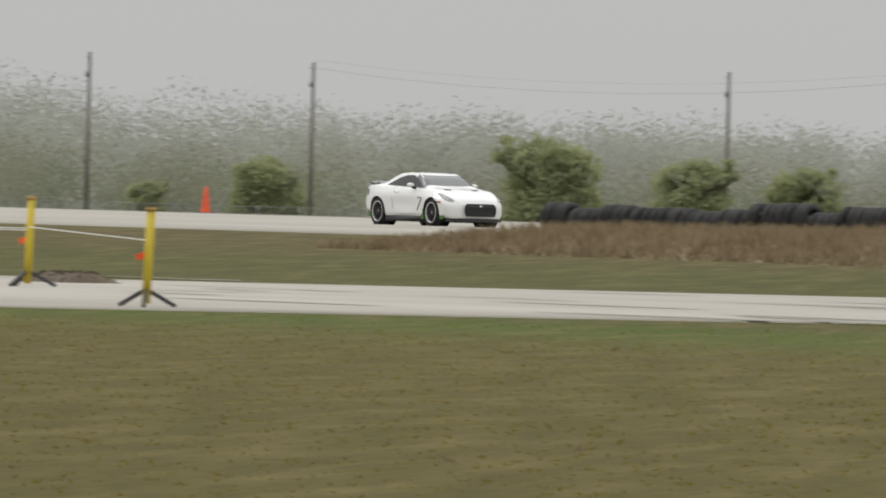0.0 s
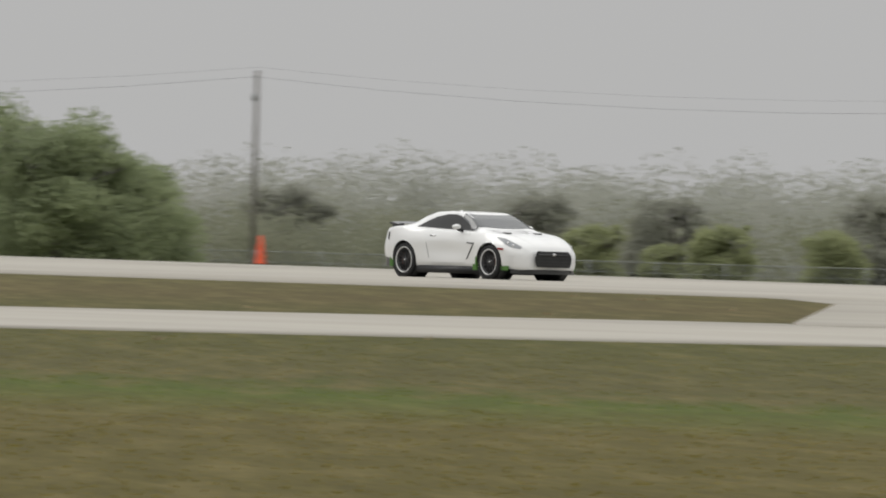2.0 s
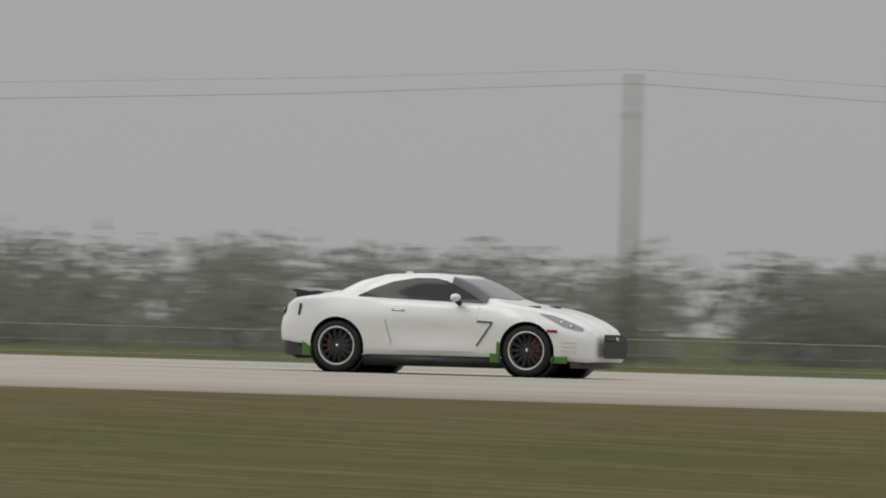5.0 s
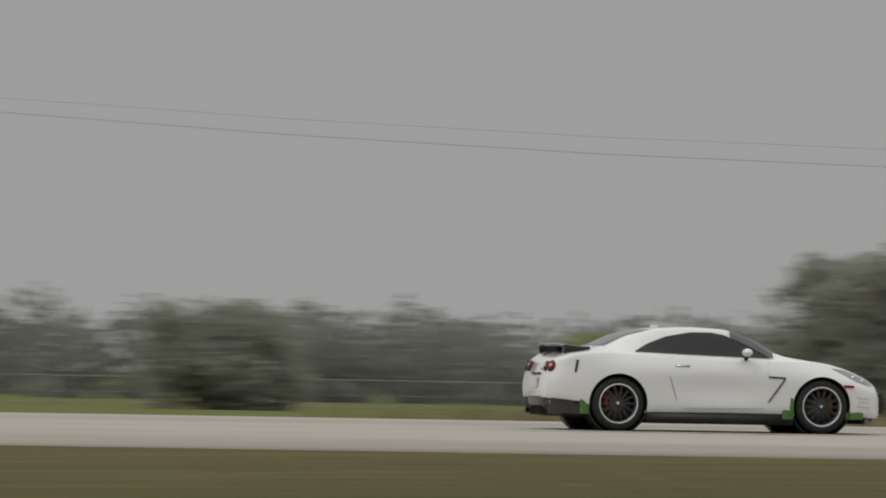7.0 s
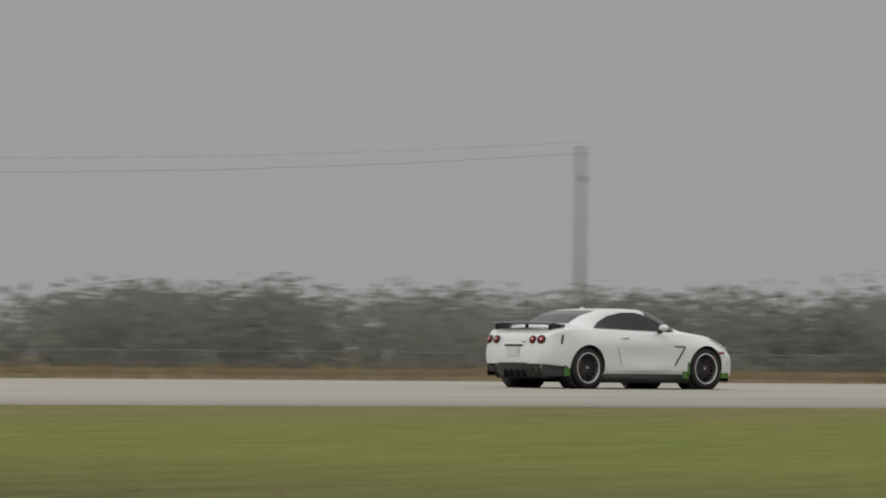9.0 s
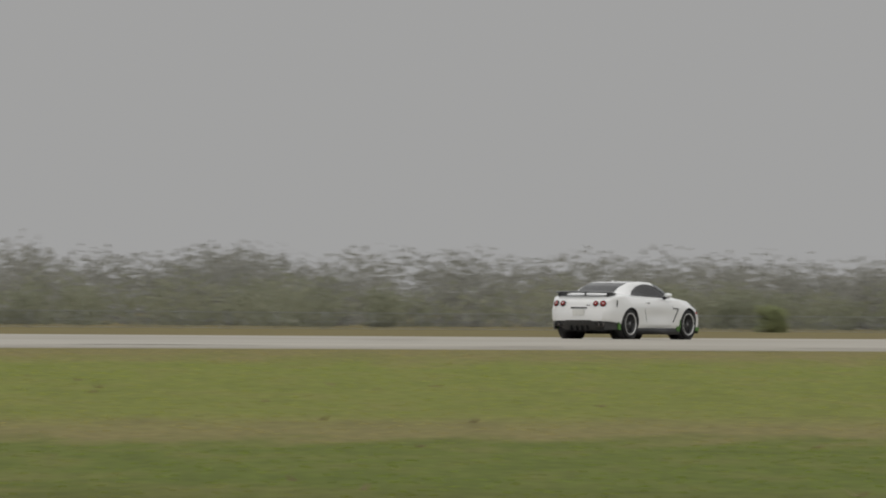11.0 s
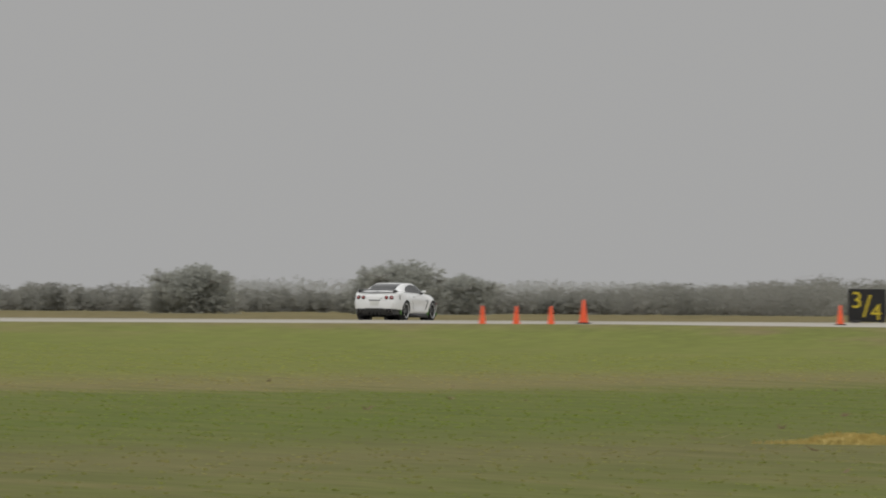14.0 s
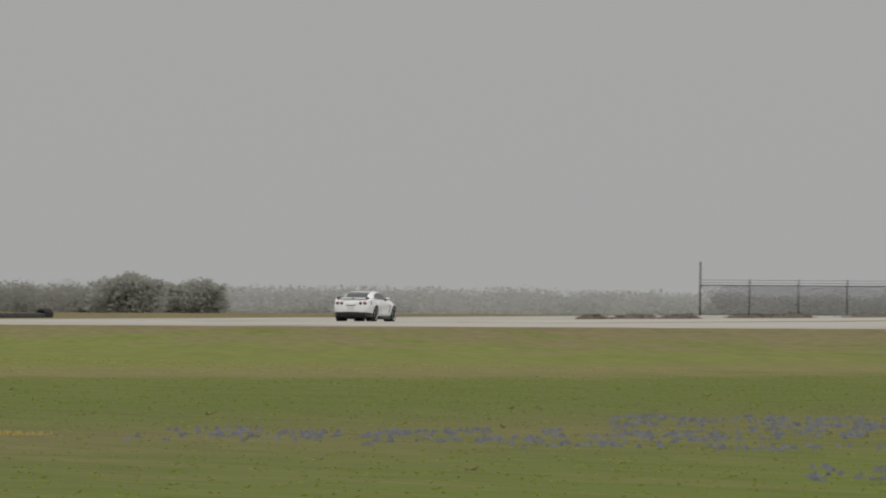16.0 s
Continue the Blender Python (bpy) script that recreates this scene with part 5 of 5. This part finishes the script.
    # fender vents, doors, small flank details
    for s in (-1, 1):
        y = lambda x, z: s * (np.interp(z, [p[1] for p in section(x)[:25]], [p[0] for p in section(x)[:25]]) + 0.004)
        part("fender_vent", beam((2.97 - AX, y(2.97, 0.40), 0.40), (3.19 - AX, y(3.19, 0.71), 0.71), 0.020, 0.018), DARK_METAL, car, "dark slanted fender vent", False)
        part("fender_vent", beam((2.97 - AX, y(2.97, 0.735), 0.735), (3.20 - AX, y(3.2, 0.725), 0.725), 0.02, 0.022), DARK_METAL, car, "dark slanted fender vent", False)
        for x0, x1, z0, z1 in ((1.66, 1.62, 0.98, 0.72), (1.62, 1.72, 0.72, 0.40), (2.98, 2.96, 0.93, 0.76), (1.80, 2.92, 0.305, 0.315)):
            part("door_seam", beam((x0 - AX, y(x0, z0) - s * 0.003, z0), (x1 - AX, y(x1, z1) - s * 0.003, z1), 0.009, 0.009), SEAM, car, "thin panel gap", False)
        part("door_handle", box(0.20, 0.02, 0.03, (1.80 - AX, y(1.8, 0.86), 0.865), 0.008), CHROME, car, "flush door handle")
        part("side_marker", beam((4.0 - AX, y(4.0, 0.63), 0.63), (4.14 - AX, y(4.14, 0.625), 0.625), 0.022, 0.035), RED_LENS, car, "red side marker", False)
        part("fuel_reflector", beam((0.34 - AX, y(0.34, 0.79), 0.76), (0.365 - AX, y(0.365, 0.9), 0.92), 0.012, 0.03), BLACK, car, "dark slim vent", False)
        # door mirror on its stalk
        bm = bmesh.new()
        bmesh.ops.create_uvsphere(bm, u_segments=16, v_segments=10, radius=1)
        bmesh.ops.scale(bm, vec=(0.07, 0.11, 0.055), verts=bm.verts)
        bmesh.ops.translate(bm, vec=(2.66 - AX, s * 0.955, 1.055), verts=bm.verts)
        mirror = part("door_mirror", bm, PAINT, car, "white door mirror")
        part("stalk", beam((2.68 - AX, s * 0.80, 0.965), (2.66 - AX, s * 0.93, 1.01), 0.05, 0.06, 0.01), BLACK, mirror, "black mirror stalk")
        # bumper fins ahead of the front wheel
        for z in (0.49, 0.43, 0.37):
            part("bumper_fin", beam((4.20 - AX, s * (flank(4.23, z) + 0.002), z), (4.38 - AX, s * (flank(4.43, z) + 0.002), z - 0.01), 0.03, 0.014, 0.004), PAINT, car, "", False)

    # nose: grille, lower splitter, bonnet ducts
    def nose_x(y, z):
        return max(x for x in np.linspace(4.2, 4.65, 91) if x < 4.25 or flank(x, z) >= abs(y))
    vs, fs = [], []
    for z, w in ((0.27, 0.43), (0.36, 0.47), (0.45, 0.48), (0.53, 0.46), (0.60, 0.40)):
        for k in range(17):
            y = -w + 2 * w * k / 16
            vs.append((nose_x(y, z) - AX + 0.012, y, z))
    for j in range(4):
        for k in range(16):
            a = j * 17 + k
            fs.append((a, a + 1, a + 18, a + 17))
    grille = raw("grille", vs, fs, BLACK, car, "black mesh grille")
    for z in (0.33, 0.39, 0.46):
        part("grille_bar", box(0.02, 0.9, 0.012, (nose_x(0.45, z) + 0.014 - AX, 0, z)), DARK_METAL, grille, "", False)
    part("grille_bar", box(0.03, 0.8, 0.05, (nose_x(0.4, 0.525) + 0.012 - AX, 0, 0.525), 0.01), DARK_METAL, grille)
    part("badge", box(0.02, 0.10, 0.06, (nose_x(0, 0.535) + 0.035 - AX, 0, 0.535), 0.02), CHROME, grille, "plain round chrome badge")
    vs, fs = [], []
    for z in (0.13, 0.21):
        for k in range(17):
            y = -0.84 + 1.68 * k / 16
            vs.append((4.61 - 0.42 * y * y - AX, y, z))
        for k in range(17):
            y = -0.84 + 1.68 * k / 16
            vs.append((4.36 - 0.42 * y * y - AX, y, z))
    for k in range(16):
        fs += [(k, k + 1, 34 + k + 1, 34 + k), (17 + k, 17 + k + 1, k + 1, k), (34 + k, 34 + k + 1, 51 + k + 1, 51 + k)]
    raw("front_splitter", vs, fs, CARBON, car, "black front splitter", False)
    for s in (-1, 1):
        part("bonnet_duct", box(0.13, 0.16, 0.02, (3.62 - AX, s * 0.40, C_TOP(3.62) - 0.008), 0.006, None), BLACK, car, "small black bonnet duct", False)

    # tail: lamps, plate recess, diffuser, exhausts, wing
    for s in (-1, 1):
        for y, r, x in ((0.655, 0.080, 0.068), (0.46, 0.072, 0.045)):
            turn = pose(x - AX, s * y, 0.835, 0, 20, -s * (20 if y > 0.5 else 5))

            def disc(x0, x1, rad):
                d = rod((x0, 0, 0), (x1, 0, 0), rad, seg=24)
                bmesh.ops.transform(d, matrix=turn, verts=d.verts)
                return d
            lamp = part("tail_light", disc(0.06, -0.012, r), BLACK, car, "round black-ringed tail light")
            part("lens", disc(-0.005, -0.022, r * 0.74), RED_LENS, lamp, "red lens")
            part("centre", disc(-0.018, -0.027, r * 0.3), CHROME, lamp)
        for k in (0, 1):
            y = s * (0.50 + 0.13 * k)
            tip = part("exhaust_tip", rod((0.30 - AX, y, 0.335), (0.035 - AX, y, 0.335), 0.055, seg=20), DISC, car, "polished round exhaust tip")
            part("bore", rod((0.06 - AX, y, 0.335), (0.031 - AX, y, 0.335), 0.044, seg=16), BOARD, tip)
    part("plate", box(0.012, 0.32, 0.15, (-0.002 - AX, 0, 0.62), 0.004), WHITE, car, "blank pale number plate", False)
    part("plate_lip", box(0.03, 0.46, 0.03, (0.022 - AX, 0, 0.735), 0.008), BLACK, car, "dark bar above the plate", False)
    part("badge", box(0.012, 0.09, 0.03, (0.03 - AX, -0.26, 0.80), 0.004), CHROME, car)
    vs, fs = [], []
    for z, w, x in ((0.20, 0.78, 0.14), (0.34, 0.86, 0.01), (0.435, 0.865, 0.0)):
        for k in range(17):
            y = -w + 2 * w * k / 16
            vs.append((x + 0.40 * abs(y / w) ** 4 + 0.04 * y * y - AX - 0.02, y, z))
    for j in range(2):
        for k in range(16):
            a = j * 17 + k
            fs.append((a + 17, a + 18, a + 1, a))
    raw("diffuser", vs, fs, CARBON, car, "black rear diffuser")
    for s in (-1, 1):
        rows = []
        for i in range(13):
            x = 0.05 + 0.42 * i / 12
            rows.append([(x - AX + slant(x, 0.4), s * (flank(x, max(z, C_LOW(x) + 0.01)) + 0.008 - 0.05 * (0.42 - z)), z) for z in (0.21, 0.27, 0.33, 0.38, 0.415 - 0.05 * i / 12)])
        pane("rear_valance", rows, CARBON, "black lower corner of the rear bumper")
    for y in (-0.22, -0.07, 0.07, 0.22):
        part("diffuser_fin", box(0.2, 0.014, 0.12, (0.10 - AX, y, 0.25)), BLACK, car, "", False)
    vs, fs = [], []
    for k in range(15):
        y = -0.76 + 1.52 * k / 14
        dip = 0.02 * abs(y / 0.76) ** 4
        for dx, dz in ((-0.07, 0.175), (-0.03, 0.192), (0.10, 0.172), (0.19, 0.148), (0.10, 0.140), (-0.03, 0.150)):
            vs.append((dx * 1.25 + 0.10 * abs(y) + 0.19 - AX, y, 0.950 + dz - dip))
    for k in range(14):
        for j in range(6):
            a, b = k * 6 + j, k * 6 + (j + 1) % 6
            fs.append((a, b, b + 6, a + 6))
    fs += [tuple(range(6)), tuple(range(89, 83, -1))]
    wing = raw("rear_wing", vs, fs, CARBON, car, "black carbon rear wing", False)
    for y in (-0.68, 0.0, 0.68):
        part("wing_support", box(0.36 if y else 0.08, 0.05 if y else 0.02, 0.10 if y else 0.08, ((0.40 if y else 0.33) - AX, y, 1.05 if y else 1.055), 0.012, None), CARBON if y else BLACK, wing, "", False)
    part("shark_fin", box(0.12, 0.03, 0.05, (1.62 - AX, 0, 1.375), 0.012), PAINT, car, "", True)

    # wheels: tyre, bright lip, dark spokes, disc and caliper
    wheels = []
    for ax in (REAR_AXLE, FRONT_AXLE):
        for s in (-1, 1):
            wheel = new("wheel")
            wheel.parent = car
            wheel["label"] = "dark multi-spoke wheel with a bright rim lip"
            r, w = WHEEL_R, 0.135
            vs, fs = spun([(0.262, -w), (0.30, -w - 0.006), (0.335, -w + 0.008), (r, -w + 0.035), (r, w - 0.035), (0.335, w - 0.008), (0.30, w + 0.006), (0.262, w)], 40, "Y")
            raw("tyre", vs, fs, TYRE, wheel, "low-profile black tyre")
            o = s * w
            vs, fs = spun([(0.268, o - s * 0.03), (0.266, o + s * 0.002), (0.250, o + s * 0.002), (0.246, o - s * 0.03)], 40, "Y")
            raw("rim_lip", vs, fs, RIM_LIP, wheel, "bright machined rim lip")
            vs, fs = spun([(0.25, -0.12), (0.25, 0.12), (0.235, 0.12), (0.235, -0.12)], 32, "Y")
            raw("barrel", vs, fs, RIM_DARK, wheel)
            bm = bmesh.new()
            for k in range(14):
                a = 2 * math.pi * k / 14
                b = box(0.20, 0.03, 0.022, (0.145, s * 0.085, 0), 0.004)
                bmesh.ops.transform(b, matrix=Matrix.Rotation(a, 4, "Y"), verts=b.verts)
                tmp = bpy.data.meshes.new("spoke")
                b.to_mesh(tmp)
                b.free()
                bm.from_mesh(tmp)
                bpy.data.meshes.remove(tmp)
            part("spokes", bm, RIM_DARK, wheel, "", False)
            part("hub", rod((0, s * 0.06, 0), (0, s * 0.105, 0), 0.06, 0.04, 16), RIM_DARK, wheel)
            part("hub_cap", rod((0, s * 0.10, 0), (0, s * 0.112, 0), 0.022, 0.018, 12), CHROME, wheel)
            disc = part("brake_disc", rod((ax - AX, s * (0.80 - 0.01), WHEEL_R), (ax - AX, s * (0.80 + 0.015), WHEEL_R), 0.19, seg=32), DISC, car)
            part("caliper", box(0.08, 0.06, 0.24, (ax - AX + (0.13 if ax < 2 else -0.13) * -1, s * 0.815, WHEEL_R + 0.02), 0.02), ORANGE, car, "orange brake caliper")
            wheels.append((wheel, ax - AX, s * 0.80))
    return car, wheels


car, wheels = make_car()


# ------------------------------------------------------------ grass blades and flowers in the field
def make_tufts(name, count, b0, b1, reach, mat, tall, wide, seed, label, patch=None):
    """Short leaning blades, three to a tuft, scattered over the field by bearing and distance."""
    rnd = random.Random(seed)
    rng = np.random.default_rng(seed)
    roots = []
    for _ in range(count):
        b, d = radians(rnd.uniform(b0, b1)), math.sqrt(rnd.uniform(reach[0] ** 2, reach[1] ** 2))
        x, y = d * math.sin(b), d * math.cos(b)
        v = y + TILT * x
        if v > RUN_NEAR(x) - 1 or v < 30 or (x < -140 and TRACK_NEAR(x) - 0.5 < v < TRACK_FAR(x) + 0.5):
            continue
        if patch is not None and noise.noise(Vector((x * 0.10, y * 0.10, seed))) < patch:
            continue
        roots.append((x, y, land(x, y) - 0.015))
    c = np.repeat(np.array(roots), 3, axis=0)
    n = len(c)
    side = rng.normal(size=(n, 3)) * np.array([1, 1, 0])
    side *= wide / np.linalg.norm(side, axis=1)[:, None]
    tip = np.stack([rng.normal(0, 0.9, n), rng.normal(0, 0.9, n), np.full(n, 0.8)], axis=1) * (tall * rng.uniform(0.4, 1.25, n))[:, None]
    co = np.stack([c - side, c + side, c + tip], axis=1).reshape(-1, 3)
    ob = raw(name, co, [(k, k + 1, k + 2) for k in range(0, 3 * n, 3)], mat, smooth=False)
    return tagged(ob, label, "grass", kind="stuff")


GRASS_LABEL = "short mixed green and tan grass"
make_tufts("grass", 60000, -60, -28, (84, 230), BLADES, 0.042, 0.024, 1, GRASS_LABEL)
make_tufts("grass", 14000, -28, 52, (100, 190), BLADES, 0.042, 0.03, 2, GRASS_LABEL)
make_tufts("grass", 60000, 52, 77.5, (110, 400), BLADES, 0.042, 0.036, 3, GRASS_LABEL)
make_tufts("dry_grass", 3500, -60, 77, (90, 300), STRAW, 0.10, 0.04, 4, "scattered dry tan grass tufts", 0.18)


def make_flowers(b0, b1, d0, d1, count, seed):
    rng = random.Random(seed)
    vs, fs = [], []
    for _ in range(count):
        b, d = rng.uniform(b0, b1), rng.uniform(d0, d1)
        x, y = d * math.sin(radians(b)), d * math.cos(radians(b))
        if noise.noise(Vector((x * 0.5, y * 0.5, seed))) < 0.05:
            continue
        c = Vector((x, y, land(x, y) + 0.05))
        for k in range(3):
            s = Vector((rng.gauss(0, 1), rng.gauss(0, 1), 0)).normalized() * 0.045
            i = len(vs)
            o = Vector((rng.gauss(0, 0.05), rng.gauss(0, 0.05), rng.uniform(0, 0.04)))
            vs += [c + o - s, c + o + s, c + o + Vector((0, 0, 0.05))]
            fs.append((i, i + 1, i + 2))
    return tagged(raw("bluebonnets", vs, fs, BLUE, smooth=False), "patches of small blue wildflowers in the grass", "wildflowers", kind="stuff")


make_flowers(73.1, 77.2, 172, 194, 740, 3)
make_flowers(74.9, 77.2, 196, 224, 620, 4)
make_flowers(75.6, 77.2, 139, 152, 120, 6)


# ------------------------------------------------------------ what moves
# seconds, the car's place along the runway
RUN = [
    (0.0, -337.90),
    (0.1, -333.07),
    (0.2, -328.45),
    (0.3, -323.74),
    (0.4, -318.77),
    (0.5, -313.82),
    (0.6, -308.60),
    (0.7, -303.50),
    (0.8, -298.43),
    (0.9, -293.36),
    (1.0, -288.35),
    (1.1, -282.98),
    (1.2, -277.68),
    (1.3, -272.71),
    (1.4, -267.65),
    (1.5, -262.35),
    (1.6, -256.84),
    (1.7, -251.47),
    (1.8, -246.11),
    (1.9, -240.69),
    (2.0, -235.33),
    (2.1, -229.90),
    (2.2, -224.46),
    (2.3, -218.96),
    (2.4, -213.46),
    (2.5, -207.92),
    (2.6, -202.33),
    (2.7, -196.69),
    (2.8, -190.88),
    (2.9, -185.05),
    (3.0, -179.35),
    (3.1, -173.40),
    (3.2, -167.69),
    (3.3, -162.02),
    (3.4, -156.38),
    (3.5, -150.88),
    (3.6, -145.03),
    (3.7, -139.26),
    (3.8, -133.46),
    (3.9, -127.63),
    (4.0, -121.85),
    (4.1, -115.96),
    (4.2, -110.12),
    (4.3, -104.26),
    (4.4, -98.39),
    (4.5, -92.56),
    (4.6, -86.64),
    (4.7, -80.75),
    (4.8, -74.85),
    (4.9, -68.94),
    (5.0, -63.05),
    (5.1, -57.10),
    (5.2, -51.16),
    (5.3, -45.22),
    (5.4, -39.27),
    (5.5, -33.33),
    (5.6, -27.34),
    (5.7, -21.37),
    (5.8, -15.38),
    (5.9, -9.39),
    (6.0, -3.40),
    (6.1, 2.62),
    (6.2, 8.64),
    (6.3, 14.67),
    (6.4, 20.71),
    (6.5, 26.77),
    (6.6, 32.83),
    (6.7, 38.91),
    (6.8, 45.00),
    (6.9, 51.10),
    (7.0, 57.24),
    (7.1, 63.36),
    (7.2, 69.51),
    (7.3, 75.68),
    (7.4, 81.86),
    (7.5, 88.10),
    (7.6, 94.30),
    (7.7, 100.54),
    (7.8, 106.80),
    (7.9, 113.09),
    (8.0, 119.43),
    (8.1, 125.62),
    (8.2, 131.87),
    (8.3, 138.13),
    (8.4, 144.41),
    (8.5, 150.75),
    (8.6, 157.10),
    (8.7, 163.52),
    (8.8, 170.00),
    (8.9, 176.51),
    (9.0, 183.09),
    (9.1, 189.61),
    (9.2, 196.20),
    (9.3, 202.82),
    (9.4, 209.46),
    (9.5, 216.19),
    (9.6, 222.85),
    (9.7, 229.59),
    (9.8, 236.36),
    (9.9, 243.17),
    (10.0, 250.06),
    (10.1, 256.88),
    (10.2, 263.79),
    (10.3, 270.74),
    (10.4, 277.73),
    (10.5, 284.81),
    (10.6, 291.82),
    (10.7, 298.96),
    (10.8, 306.13),
    (10.9, 313.25),
    (11.0, 320.48),
    (11.1, 327.68),
    (11.2, 335.02),
    (11.3, 342.38),
    (11.4, 349.82),
    (11.5, 357.36),
    (11.6, 364.77),
    (11.7, 372.04),
    (11.8, 379.21),
    (11.9, 386.29),
    (12.0, 393.43),
    (12.1, 400.69),
    (12.2, 407.98),
    (12.3, 415.11),
    (12.4, 422.26),
    (12.5, 429.60),
    (12.6, 436.98),
    (12.7, 444.25),
    (12.8, 451.52),
    (12.9, 458.87),
    (13.0, 466.37),
    (13.1, 473.87),
    (13.2, 481.50),
    (13.3, 489.16),
    (13.4, 496.68),
    (13.5, 503.84),
    (13.6, 511.06),
    (13.7, 518.50),
    (13.8, 525.96),
    (13.9, 533.24),
    (14.0, 540.51),
    (14.1, 547.84),
    (14.2, 555.18),
    (14.3, 562.35),
    (14.4, 569.41),
    (14.5, 576.41),
    (14.6, 583.65),
    (14.7, 591.17),
    (14.8, 598.64),
    (14.9, 605.67),
    (15.0, 612.54),
    (15.1, 619.44),
    (15.2, 626.41),
    (15.3, 633.43),
    (15.4, 640.54),
    (15.5, 647.76),
    (15.6, 655.17),
    (15.7, 662.49),
    (15.8, 669.52),
    (15.9, 676.45),
    (16.0, 683.52),
]


def lane(x):
    """The car's line across the runway: it drifts in, then out again."""
    return float(np.interp(x, LANE_X, LANE_V))


LANE_X = np.linspace(-420, 760, 119)
LANE_V = np.cumsum(np.interp(LANE_X, [-420, -322, -148, 0, 100, 323, 500, 660], [-0.03, -0.03, -0.05, -0.03, 0.0, 0.04, 0.02, 0.0])) * 10
LANE_V = LANE_V - np.interp(100, LANE_X, LANE_V) + 198.5


def motions():
    rows = []
    for t, x in RUN:
        p, q = at(x, lane(x), 0.02), at(x + 4, lane(x + 4), 0.02)
        rows.append((t, pose(p.x, p.y, p.z, 0, 0, math.degrees(math.atan2(q.y - p.y, q.x - p.x)))))
    walk(car, rows)
    for wheel, x, y in wheels:
        spin = []
        for i in range(0, 16 * FPS + 1):
            spin.append((i / FPS, pose(x, y, WHEEL_R) @ Matrix.Rotation(radians(78.0 * i), 4, "Y")))
        walk(wheel, spin)


motions()
